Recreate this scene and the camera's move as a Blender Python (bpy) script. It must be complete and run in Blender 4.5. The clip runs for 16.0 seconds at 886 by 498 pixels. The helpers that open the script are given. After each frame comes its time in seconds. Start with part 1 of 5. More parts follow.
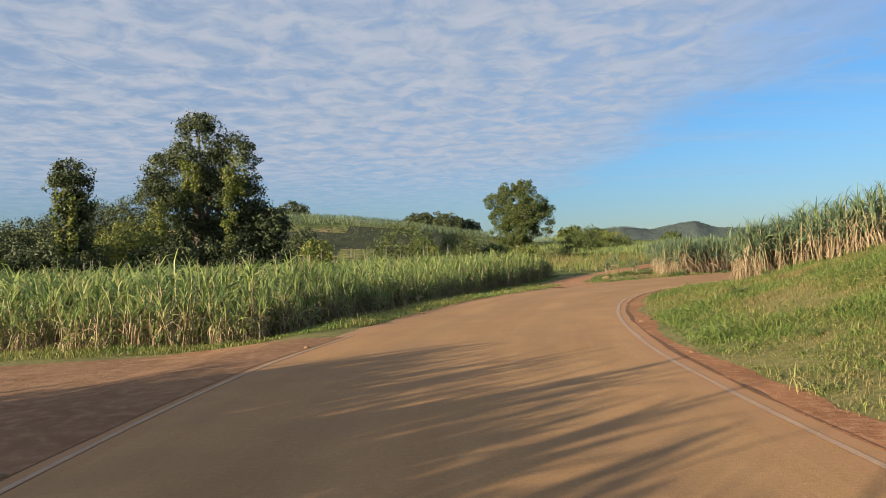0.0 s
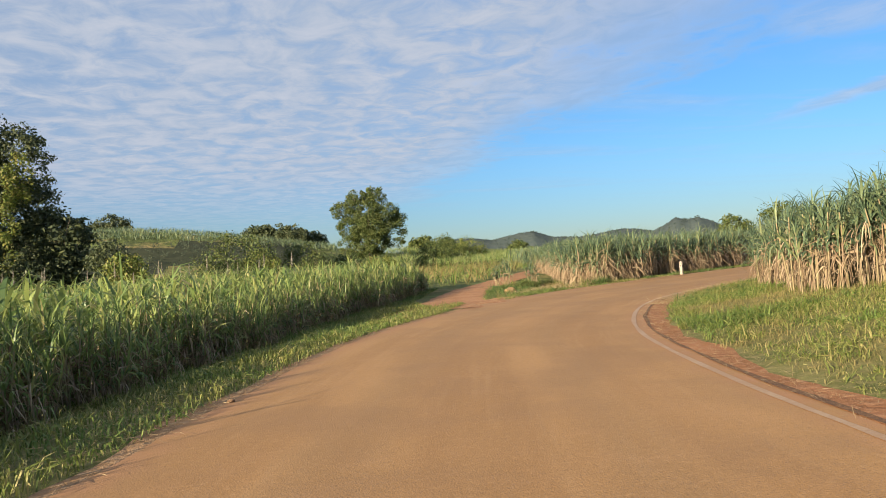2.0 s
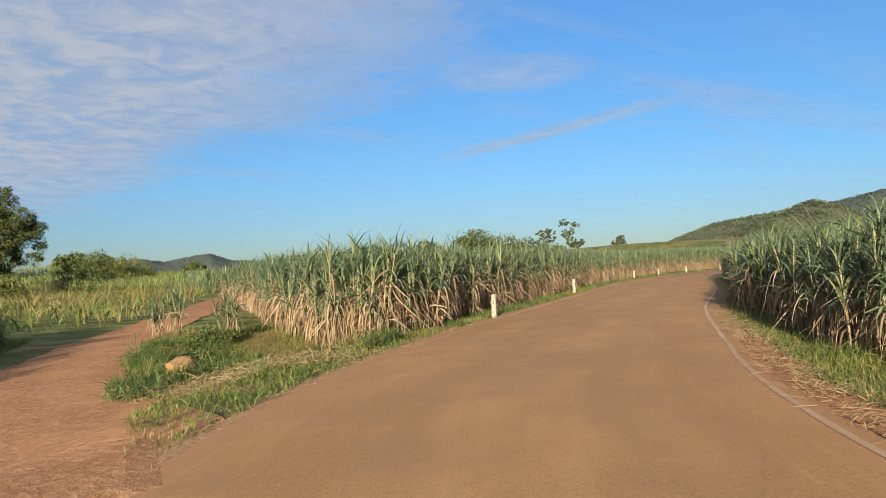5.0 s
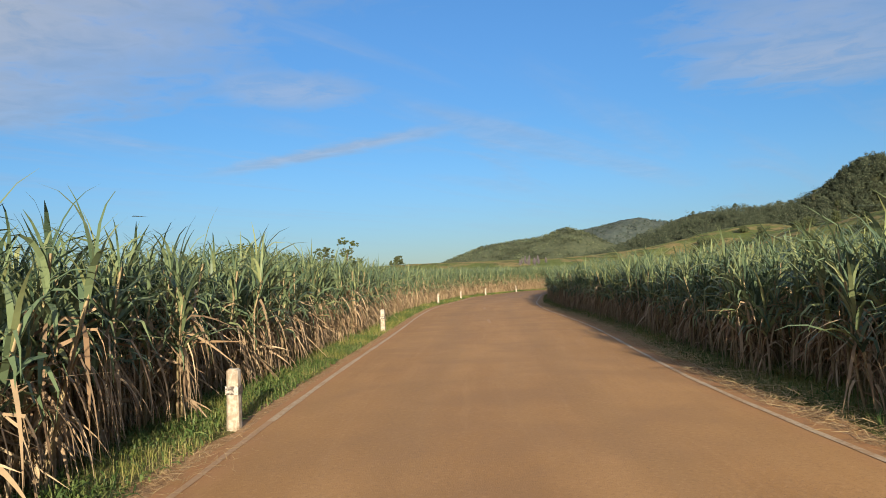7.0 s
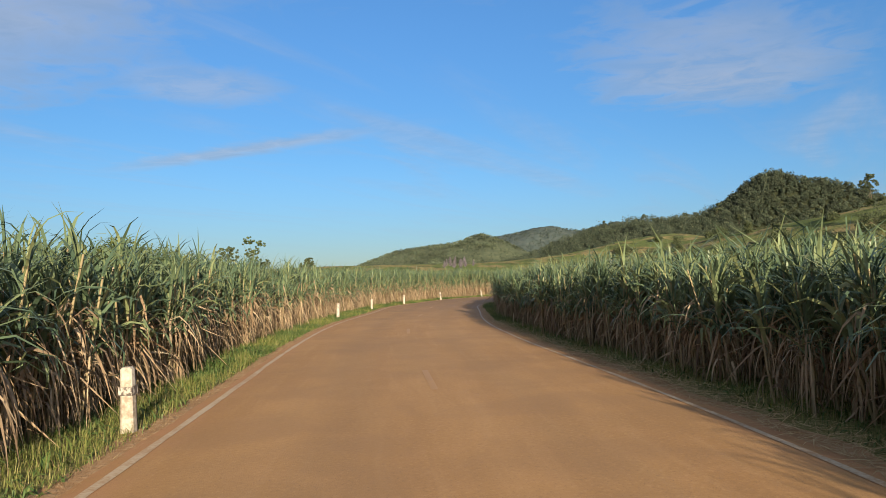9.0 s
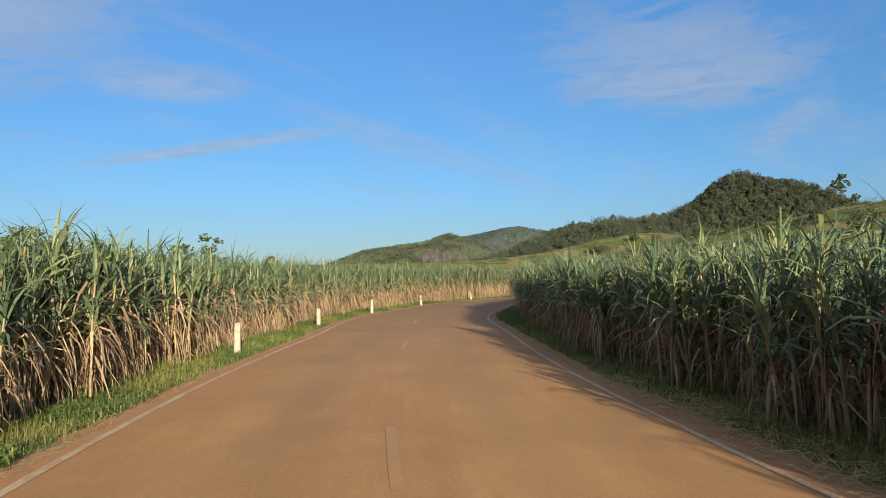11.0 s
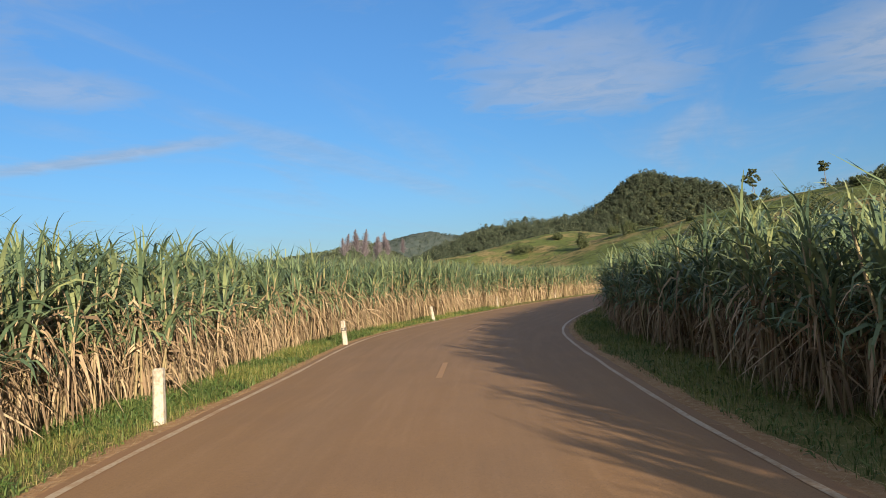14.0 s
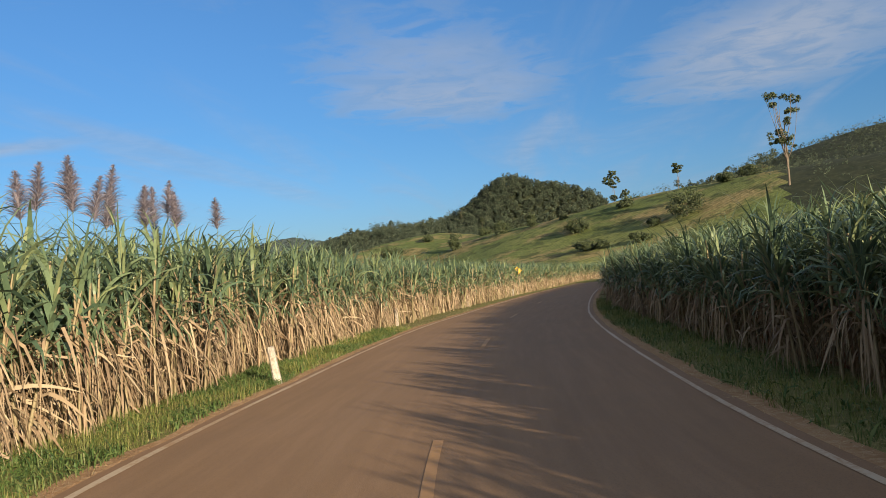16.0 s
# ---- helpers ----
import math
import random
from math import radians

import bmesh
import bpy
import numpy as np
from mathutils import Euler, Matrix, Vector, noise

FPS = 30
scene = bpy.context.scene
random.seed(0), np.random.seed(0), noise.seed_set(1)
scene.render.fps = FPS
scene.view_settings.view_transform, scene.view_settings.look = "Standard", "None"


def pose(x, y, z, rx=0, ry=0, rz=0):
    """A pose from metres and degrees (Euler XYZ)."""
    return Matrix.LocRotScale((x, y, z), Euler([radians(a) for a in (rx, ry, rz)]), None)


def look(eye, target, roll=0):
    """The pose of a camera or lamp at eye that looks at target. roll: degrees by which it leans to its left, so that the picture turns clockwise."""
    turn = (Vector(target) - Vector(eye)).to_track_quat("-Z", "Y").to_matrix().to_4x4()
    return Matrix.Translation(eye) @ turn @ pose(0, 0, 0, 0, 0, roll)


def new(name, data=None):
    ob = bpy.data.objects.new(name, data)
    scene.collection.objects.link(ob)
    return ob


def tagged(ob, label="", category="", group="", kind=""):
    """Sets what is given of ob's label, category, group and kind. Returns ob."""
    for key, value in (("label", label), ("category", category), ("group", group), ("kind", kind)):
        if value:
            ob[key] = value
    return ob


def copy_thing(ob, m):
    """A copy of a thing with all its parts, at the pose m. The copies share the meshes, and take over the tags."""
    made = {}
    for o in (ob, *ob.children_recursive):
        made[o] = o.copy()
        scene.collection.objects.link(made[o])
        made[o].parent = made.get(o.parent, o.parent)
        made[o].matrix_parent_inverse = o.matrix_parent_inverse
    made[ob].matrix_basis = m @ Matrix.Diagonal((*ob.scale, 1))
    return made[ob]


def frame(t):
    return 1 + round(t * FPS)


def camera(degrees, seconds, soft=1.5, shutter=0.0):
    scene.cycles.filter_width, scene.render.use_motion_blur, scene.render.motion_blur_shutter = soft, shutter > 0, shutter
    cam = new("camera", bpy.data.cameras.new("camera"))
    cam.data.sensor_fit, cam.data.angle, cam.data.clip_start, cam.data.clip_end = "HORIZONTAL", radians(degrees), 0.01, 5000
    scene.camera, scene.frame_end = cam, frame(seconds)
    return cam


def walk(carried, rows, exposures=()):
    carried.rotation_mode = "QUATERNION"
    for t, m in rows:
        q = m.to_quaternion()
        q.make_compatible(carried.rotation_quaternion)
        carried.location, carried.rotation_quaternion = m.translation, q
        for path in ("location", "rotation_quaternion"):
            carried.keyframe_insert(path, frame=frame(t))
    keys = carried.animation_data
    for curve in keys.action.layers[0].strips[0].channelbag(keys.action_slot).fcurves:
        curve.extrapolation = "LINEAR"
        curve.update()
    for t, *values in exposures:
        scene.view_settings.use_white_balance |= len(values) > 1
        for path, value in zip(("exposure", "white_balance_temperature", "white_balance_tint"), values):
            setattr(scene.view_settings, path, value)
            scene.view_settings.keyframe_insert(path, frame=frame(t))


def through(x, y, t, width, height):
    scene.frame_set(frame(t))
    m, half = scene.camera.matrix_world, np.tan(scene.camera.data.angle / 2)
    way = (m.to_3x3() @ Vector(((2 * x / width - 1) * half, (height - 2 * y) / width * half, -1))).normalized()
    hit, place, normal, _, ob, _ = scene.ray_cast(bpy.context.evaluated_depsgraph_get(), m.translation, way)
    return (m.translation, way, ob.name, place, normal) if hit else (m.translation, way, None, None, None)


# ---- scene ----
# camera and path
cam = camera(62.97, 16.0, 0.85)
PATH = [
    (0, (1.200, 1.323, 1.610), (1.301, 11.321, 1.732), -2.16),
    (0.5, (1.063, 4.581, 1.582), (1.577, 14.567, 1.738), -2.61),
    (1, (1.052, 7.757, 1.541), (2.098, 17.701, 1.704), -3.14),
    (1.5, (1.153, 10.823, 1.467), (2.791, 20.686, 1.632), -3.53),
    (2, (1.420, 13.878, 1.426), (3.635, 23.628, 1.624), -3.82),
    (2.5, (1.893, 16.959, 1.407), (4.747, 26.540, 1.670), -3.62),
    (3, (2.531, 19.975, 1.391), (6.063, 29.325, 1.697), -3.90),
    (5.5, (9.048, 34.262, 1.537), (15.780, 41.648, 1.887), -2.83),
    (6, (11.195, 36.756, 1.575), (18.506, 43.567, 1.985), -3.41),
    (6.5, (13.660, 39.132, 1.600), (21.485, 45.346, 2.002), -3.08),
    (7, (16.426, 41.385, 1.621), (24.650, 47.058, 2.061), -2.16),
    (7.5, (19.449, 43.526, 1.644), (27.905, 48.840, 2.144), -2.23),
    (8, (22.707, 45.589, 1.650), (31.313, 50.650, 2.212), -2.44),
    (8.5, (26.100, 47.708, 1.644), (34.829, 52.557, 2.188), -2.10),
    (9, (29.630, 49.898, 1.616), (38.465, 54.559, 2.085), -1.19),
    (11.5, (48.978, 61.517, 1.597), (58.059, 65.678, 2.086), -1.49),
    (12, (53.097, 63.878, 1.605), (62.232, 67.912, 2.127), -1.88),
    (12.5, (57.350, 66.203, 1.617), (66.556, 70.070, 2.146), -2.17),
    (13, (61.709, 68.473, 1.626), (70.978, 72.185, 2.176), -2.38),
    (13.5, (66.184, 70.635, 1.633), (75.547, 74.108, 2.165), -2.56),
    (14, (70.757, 72.668, 1.634), (80.246, 75.780, 2.143), -3.10),
    (14.5, (75.433, 74.527, 1.629), (85.050, 77.223, 2.128), -3.59),
    (15, (80.215, 76.196, 1.629), (89.945, 78.454, 2.112), -4.00),
    (15.5, (85.113, 77.641, 1.635), (94.945, 79.405, 2.094), -4.49),
    (16, (90.077, 78.912, 1.650), (99.981, 80.213, 2.109), -4.60),
]
walk(cam, [(t, look(eye, target, roll)) for t, eye, target, roll in PATH], [(0.0, 1.26), (1.5, 1.4), (3.2, 1.4), (5.3, 1.2), (7.0, 1.16), (9.0, 1.17), (14.0, 1.17), (16.0, 1.08)])

# world, sun and exposure
SUN_AZ, SUN_EL = 230.5, 12.8

world = bpy.data.worlds.new("world")
scene.world = world
world.use_nodes = True


class Nodes:
    """A node tree with short ways to add and link nodes."""

    def __init__(self, tree):
        self.tree = tree
        tree.nodes.clear()

    def add(self, kind):
        return self.tree.nodes.new(kind)

    def put(self, value, socket):
        if isinstance(value, bpy.types.NodeSocket):
            self.tree.links.new(value, socket)
        else:
            socket.default_value = value

    def math(self, op, a, b=0.0, c=None, clamp=False):
        n = self.add("ShaderNodeMath")
        n.operation, n.use_clamp = op, clamp
        self.put(a, n.inputs[0])
        self.put(b, n.inputs[1])
        if c is not None:
            self.put(c, n.inputs[2])
        return n.outputs[0]

    def noise(self, vector, scale, detail=4.0, rough=0.55, distort=0.0):
        n = self.add("ShaderNodeTexNoise")
        if vector is not None:
            self.put(vector, n.inputs["Vector"])
        n.inputs["Scale"].default_value = scale
        n.inputs["Detail"].default_value = detail
        n.inputs["Roughness"].default_value = rough
        n.inputs["Distortion"].default_value = distort
        return n.outputs["Fac"]

    def ramp(self, fac, lo, hi):
        n = self.add("ShaderNodeMapRange")
        n.interpolation_type = "SMOOTHSTEP"
        self.put(fac, n.inputs["Value"])
        n.inputs["From Min"].default_value = lo
        n.inputs["From Max"].default_value = hi
        return n.outputs["Result"]

    def mix(self, fac, a, b, blend="MIX"):
        n = self.add("ShaderNodeMix")
        n.data_type, n.blend_type = "RGBA", blend
        self.put(fac, n.inputs[0])
        for value, socket in ((a, n.inputs[6]), (b, n.inputs[7])):
            self.put(value if isinstance(value, bpy.types.NodeSocket) else (*value, 1.0), socket)
        return n.outputs[2]

    def scaled(self, vector, x, y, z):
        n = self.add("ShaderNodeVectorMath")
        n.operation = "MULTIPLY"
        self.put(vector, n.inputs[0])
        n.inputs[1].default_value = (x, y, z)
        return n.outputs[0]


def make_sky():
    n = Nodes(world.node_tree)
    sky = n.add("ShaderNodeTexSky")
    sky.sky_type, sky.sun_disc = "NISHITA", False
    sky.sun_elevation, sky.sun_rotation = radians(SUN_EL), radians(SUN_AZ)
    sky.air_density, sky.dust_density, sky.ozone_density = 1.0, 0.2, 3.0
    ray = n.add("ShaderNodeTexCoord").outputs["Generated"]
    sep = n.add("ShaderNodeSeparateXYZ")
    n.put(ray, sep.inputs[0])
    up = n.math("ADD", n.math("MAXIMUM", sep.outputs[2], 0.0), 0.02)
    u, v = n.math("DIVIDE", sep.outputs[0], up), n.math("DIVIDE", sep.outputs[1], up)
    flat = n.add("ShaderNodeCombineXYZ")
    n.put(u, flat.inputs[0])
    n.put(v, flat.inputs[1])
    plane = flat.outputs[0]
    big = n.noise(n.scaled(plane, 1.0, 0.8, 1.0), 0.55, 5.0, 0.6, 0.4)
    fine = n.noise(n.scaled(plane, 1.0, 0.85, 1.0), 4.8, 7.0, 0.60, 0.5)
    wisp = n.noise(n.scaled(plane, 0.35, 1.6, 1.0), 0.9, 6.0, 0.55, 0.8)
    # the broken altocumulus sheet
    edge = n.math("ADD", u, n.math("ADD", n.math("MULTIPLY", n.math("SUBTRACT", big, 0.5), 2.6), n.math("MULTIPLY", n.math("SUBTRACT", fine, 0.5), 1.6)))
    sheet = n.math("SUBTRACT", 1.0, n.ramp(edge, 1.0, 2.1))
    grain = n.ramp(n.math("ADD", n.math("MULTIPLY", fine, 0.6), n.math("MULTIPLY", big, 0.5)), 0.40, 0.62)
    sheet = n.math("MULTIPLY", sheet, n.math("ADD", 0.64, n.math("MULTIPLY", grain, 0.32)))

    def veil(cu, cv, ru, rv, strength):
        a = n.math("POWER", n.math("DIVIDE", n.math("SUBTRACT", u, cu), ru), 2.0)
        b = n.math("POWER", n.math("DIVIDE", n.math("SUBTRACT", v, cv), rv), 2.0)
        rough = n.math("ADD", n.math("MULTIPLY", n.math("SUBTRACT", big, 0.5), 2.6), n.math("MULTIPLY", n.math("SUBTRACT", fine, 0.5), 2.6))
        r = n.math("ADD", n.math("ADD", a, b), rough)
        return n.math("MULTIPLY", n.math("SUBTRACT", 1.0, n.ramp(r, 0.1, 1.25)), n.math("MULTIPLY", n.math("ADD", 0.55, n.math("MULTIPLY", n.ramp(fine, 0.3, 0.7), 0.45)), strength))

    cloud = n.math("MAXIMUM", sheet, veil(3.25, 0.36, 0.9, 0.66, 0.72))
    cloud = n.math("MAXIMUM", cloud, veil(3.3, -1.15, 1.1, 0.72, 0.82))
    cloud = n.math("MAXIMUM", cloud, veil(2.4, 2.5, 0.4, 0.35, 0.5))
    band = n.math("ABSOLUTE", n.math("SUBTRACT", n.math("ADD", u, n.math("MULTIPLY", n.math("SUBTRACT", fine, 0.5), 0.30)), 3.56))
    band = n.math("MULTIPLY", n.math("SUBTRACT", 1.0, n.ramp(band, 0.02, 0.24)), n.math("SUBTRACT", 1.0, n.ramp(n.math("ABSOLUTE", n.math("SUBTRACT", v, 3.4)), 0.3, 1.7)))
    cloud = n.math("MAXIMUM", cloud, n.math("MULTIPLY", band, 0.6))
    cloud = n.math("MAXIMUM", cloud, n.math("MULTIPLY", n.ramp(wisp, 0.45, 0.8), 0.42))
    cloud = n.math("MULTIPLY", cloud, n.ramp(sep.outputs[2], 0.02, 0.16), clamp=True)
    white = n.mix(n.ramp(fine, 0.3, 0.75), (3.0, 3.7, 4.8), (4.3, 4.6, 5.3))
    tint = n.mix(n.ramp(sep.outputs[2], 0.0, 0.22), (0.80, 0.95, 1.22), (0.665, 1.0, 1.28))
    blue = n.mix(1.0, sky.outputs[0], tint, "MULTIPLY")
    level = n.math("ADD", 0.74, n.math("ADD", n.math("MULTIPLY", n.ramp(sep.outputs[2], 0.0, 0.16), 0.21), n.math("MULTIPLY", n.ramp(sep.outputs[2], 0.12, 0.42), 0.24)))
    even = n.add("ShaderNodeVectorMath")
    even.operation = "SCALE"
    n.put(blue, even.inputs[0])
    n.put(level, even.inputs["Scale"])
    colour = n.mix(cloud, even.outputs[0], white)
    back = n.add("ShaderNodeBackground")
    n.put(colour, back.inputs[0])
    back.inputs[1].default_value = 0.05
    out = n.add("ShaderNodeOutputWorld")
    n.tree.links.new(back.outputs[0], out.inputs[0])


make_sky()
sun = new("sun", bpy.data.lights.new("sun", "SUN"))
sun.data.energy, sun.data.angle, sun.data.color = 5.0, radians(0.55), (1.0, 0.845, 0.605)
sun_way = Vector((-math.sin(radians(SUN_AZ)) * math.cos(radians(SUN_EL)), -math.cos(radians(SUN_AZ)) * math.cos(radians(SUN_EL)), -math.sin(radians(SUN_EL))))
sun.matrix_world = Matrix.Translation((0, 0, 80)) @ sun_way.to_track_quat("-Z", "Y").to_matrix().to_4x4()


# materials
def material(name, rough=0.8):
    m = bpy.data.materials.new(name)
    m.use_nodes = True
    n = Nodes(m.node_tree)
    bsdf = n.add("ShaderNodeBsdfPrincipled")
    bsdf.inputs["Roughness"].default_value = rough
    out = n.add("ShaderNodeOutputMaterial")
    n.tree.links.new(bsdf.outputs[0], out.inputs[0])
    return m, n, bsdf, out


def bump(n, bsdf, height, strength, distance):
    b = n.add("ShaderNodeBump")
    b.inputs["Strength"].default_value = strength
    b.inputs["Distance"].default_value = distance
    n.put(height, b.inputs["Height"])
    n.put(b.outputs[0], bsdf.inputs["Normal"])


def place(n):
    return n.add("ShaderNodeNewGeometry").outputs["Position"]


def leaf_material(name, colours, rough=0.55, through=0.3, patch=0.0):
    """Foliage: each blade or leaf takes its own tone between the colours, and lets some light through; patch: how fast the tone changes from tree to tree."""
    m, n, bsdf, out = material(name, rough)
    geo = n.add("ShaderNodeNewGeometry")
    ramp = n.add("ShaderNodeValToRGB")
    while len(ramp.color_ramp.elements) < len(colours):
        ramp.color_ramp.elements.new(0.5)
    for k, c in enumerate(colours):
        ramp.color_ramp.elements[k].position = k / (len(colours) - 1)
        ramp.color_ramp.elements[k].color = (*c, 1.0)
    n.put(geo.outputs["Random Per Island"], ramp.inputs[0])
    tone = n.noise(geo.outputs["Position"], patch or 0.35, 3.0)
    grain = n.noise(geo.outputs["Position"], 9.0, 3.0)
    if patch:
        tone = n.math("MULTIPLY", n.ramp(tone, 0.36, 0.64), 1.5)
    shade = n.math("ADD", n.math("MULTIPLY", tone, 0.5), n.math("ADD", n.math("MULTIPLY", grain, 0.5), 0.4 if patch else 0.5))
    bright = n.add("ShaderNodeVectorMath")
    bright.operation = "SCALE"
    n.put(ramp.outputs[0], bright.inputs[0])
    n.put(shade, bright.inputs["Scale"])
    n.put(bright.outputs[0], bsdf.inputs["Base Color"])
    bsdf.inputs["Specular IOR Level"].default_value = 0.3
    trans = n.add("ShaderNodeBsdfTranslucent")
    n.put(bright.outputs[0], trans.inputs[0])
    mixer = n.add("ShaderNodeMixShader")
    mixer.inputs[0].default_value = through
    n.tree.links.new(bsdf.outputs[0], mixer.inputs[1])
    n.tree.links.new(trans.outputs[0], mixer.inputs[2])
    n.tree.links.new(mixer.outputs[0], out.inputs[0])
    return m


def earth_material(name, dark, mid, light, scale=0.6, rough=0.95, stones=0.5):
    m, n, bsdf, _ = material(name, rough)
    p = place(n)
    broad, fine, grit = n.noise(p, scale, 5.0), n.noise(p, scale * 9, 6.0, 0.65), n.noise(p, scale * 70, 3.0)
    c = n.mix(n.ramp(broad, 0.3, 0.7), dark, mid)
    c = n.mix(n.ramp(fine, 0.42, 0.75), c, light)
    c = n.mix(n.math("MULTIPLY", n.ramp(grit, 0.55, 0.8), stones), c, tuple(0.6 * v for v in dark))
    n.put(c, bsdf.inputs["Base Color"])
    bsdf.inputs["Specular IOR Level"].default_value = 0.15
    bump(n, bsdf, n.math("ADD", fine, n.math("MULTIPLY", grit, 0.4)), 0.7, 0.04)
    return m


def road_material():
    """Asphalt under red dust, with paler wheel tracks along it and darker, barer patches."""
    m, n, bsdf, _ = material("dusty_asphalt", 0.82)
    p = place(n)
    uv = n.add("ShaderNodeTexCoord").outputs["UV"]
    sep = n.add("ShaderNodeSeparateXYZ")
    n.put(uv, sep.inputs[0])
    stretch = n.noise(n.scaled(uv, 2.6, 0.09, 1.0), 1.0, 5.0, 0.6)
    streak = n.noise(n.scaled(uv, 14.0, 0.25, 1.0), 1.0, 4.0, 0.6)
    broad, fine, grit = n.noise(p, 0.16, 4.0), n.noise(p, 1.7, 6.0, 0.65), n.noise(p, 60.0, 2.0)
    dust = n.mix(n.ramp(stretch, 0.35, 0.68), (0.312, 0.168, 0.067), (0.400, 0.222, 0.091))
    dust = n.mix(n.math("MULTIPLY", n.ramp(streak, 0.5, 0.75), 0.35), dust, (0.44, 0.262, 0.122))
    wheel = n.math("ABSOLUTE", n.math("SUBTRACT", n.math("ABSOLUTE", n.math("ADD", sep.outputs[0], n.math("MULTIPLY", n.math("SUBTRACT", broad, 0.5), 0.5))), 0.36))
    dust = n.mix(n.math("MULTIPLY", n.math("SUBTRACT", 1.0, n.ramp(wheel, 0.03, 0.17)), n.math("ADD", 0.12, n.math("MULTIPLY", streak, 0.4))), dust, (0.248, 0.144, 0.064))
    bare = n.math("MULTIPLY", n.ramp(n.math("ADD", n.math("MULTIPLY", broad, 0.6), n.math("MULTIPLY", stretch, 0.45)), 0.5, 0.72), 0.65)
    c = n.mix(bare, dust, (0.230, 0.134, 0.062))
    c = n.mix(n.math("MULTIPLY", n.ramp(fine, 0.45, 0.8), 0.3), c, (0.43, 0.24, 0.115))
    chip = n.noise(p, 19.0, 4.0, 0.7)
    c = n.mix(n.math("MULTIPLY", n.ramp(chip, 0.52, 0.72), 0.42), c, (0.20, 0.118, 0.062))
    c = n.mix(n.math("MULTIPLY", n.ramp(chip, 0.50, 0.30), 0.35), c, (0.47, 0.280, 0.136))
    mottle = n.noise(p, 0.55, 5.0, 0.6, 0.3)
    c = n.mix(n.math("MULTIPLY", n.ramp(mottle, 0.42, 0.66), 0.45), c, (0.255, 0.144, 0.070))
    rim = n.ramp(n.math("ABSOLUTE", sep.outputs[0]), 0.80, 1.0)
    c = n.mix(n.math("MULTIPLY", rim, n.ramp(fine, 0.3, 0.6)), c, (0.36, 0.185, 0.09))
    c = n.mix(n.math("MULTIPLY", n.ramp(grit, 0.56, 0.75), 0.45), c, (0.12, 0.075, 0.05))
    thin = n.ramp(n.math("ADD", sep.outputs[1], n.math("MULTIPLY", n.math("SUBTRACT", stretch, 0.5), 30.0)), 125.0, 175.0)
    tar = n.mix(n.ramp(streak, 0.35, 0.7), (0.168, 0.104, 0.064), (0.205, 0.128, 0.080))
    tar = n.mix(n.math("MULTIPLY", n.ramp(grit, 0.5, 0.7), 0.4), tar, (0.07, 0.055, 0.045))
    c = n.mix(n.math("MULTIPLY", thin, 0.72), c, tar)
    n.put(c, bsdf.inputs["Base Color"])
    bsdf.inputs["Specular IOR Level"].default_value = 0.25
    bump(n, bsdf, n.math("ADD", grit, n.math("MULTIPLY", fine, 1.5)), 0.5, 0.006)
    return m


def worn_paint_material(name, colour, under, lo, hi):
    m, n, bsdf, _ = material(name, 0.7)
    p = place(n)
    wear = n.math("ADD", n.math("MULTIPLY", n.noise(p, 1.3, 5.0, 0.7), 0.6), n.math("MULTIPLY", n.noise(p, 22.0, 4.0), 0.4))
    c = n.mix(n.ramp(wear, lo, hi), colour, under)
    n.put(n.mix(n.math("MULTIPLY", n.noise(p, 6.0), 0.3), c, (0.3, 0.2, 0.12)), bsdf.inputs["Base Color"])
    bump(n, bsdf, wear, 0.3, 0.01)
    return m


def field_material():
    """Far slopes: crops in rows, grass and dry patches."""
    m, n, bsdf, _ = material("hillside", 0.95)
    p = place(n)
    broad, mid, fine = n.noise(p, 0.011, 4.0), n.noise(p, 0.05, 5.0, 0.6), n.noise(p, 0.6, 5.0, 0.7)
    rows = n.add("ShaderNodeTexWave")
    rows.wave_type, rows.bands_direction = "BANDS", "DIAGONAL"
    n.put(p, rows.inputs["Vector"])
    rows.inputs["Scale"].default_value = 0.22
    rows.inputs["Distortion"].default_value = 2.5
    rows.inputs["Detail"].default_value = 2.0
    c = n.mix(n.ramp(broad, 0.4, 0.6), (0.125, 0.155, 0.048), (0.220, 0.225, 0.078))
    c = n.mix(n.math("MULTIPLY", n.ramp(mid, 0.46, 0.60), 0.9), c, (0.30, 0.22, 0.105))
    c = n.mix(n.math("MULTIPLY", n.ramp(rows.outputs["Fac"], 0.4, 0.9), 0.35), c, (0.06, 0.085, 0.025))
    c = n.mix(n.math("MULTIPLY", n.ramp(fine, 0.42, 0.68), 0.7), c, (0.060, 0.072, 0.026))
    c = n.mix(n.math("MULTIPLY", n.ramp(n.noise(p, 0.13, 5.0, 0.7, 0.5), 0.49, 0.62), 0.75), c, (0.045, 0.058, 0.022))
    n.put(c, bsdf.inputs["Base Color"])
    bsdf.inputs["Specular IOR Level"].default_value = 0.1
    bump(n, bsdf, n.math("ADD", fine, mid), 1.0, 0.8)
    return m


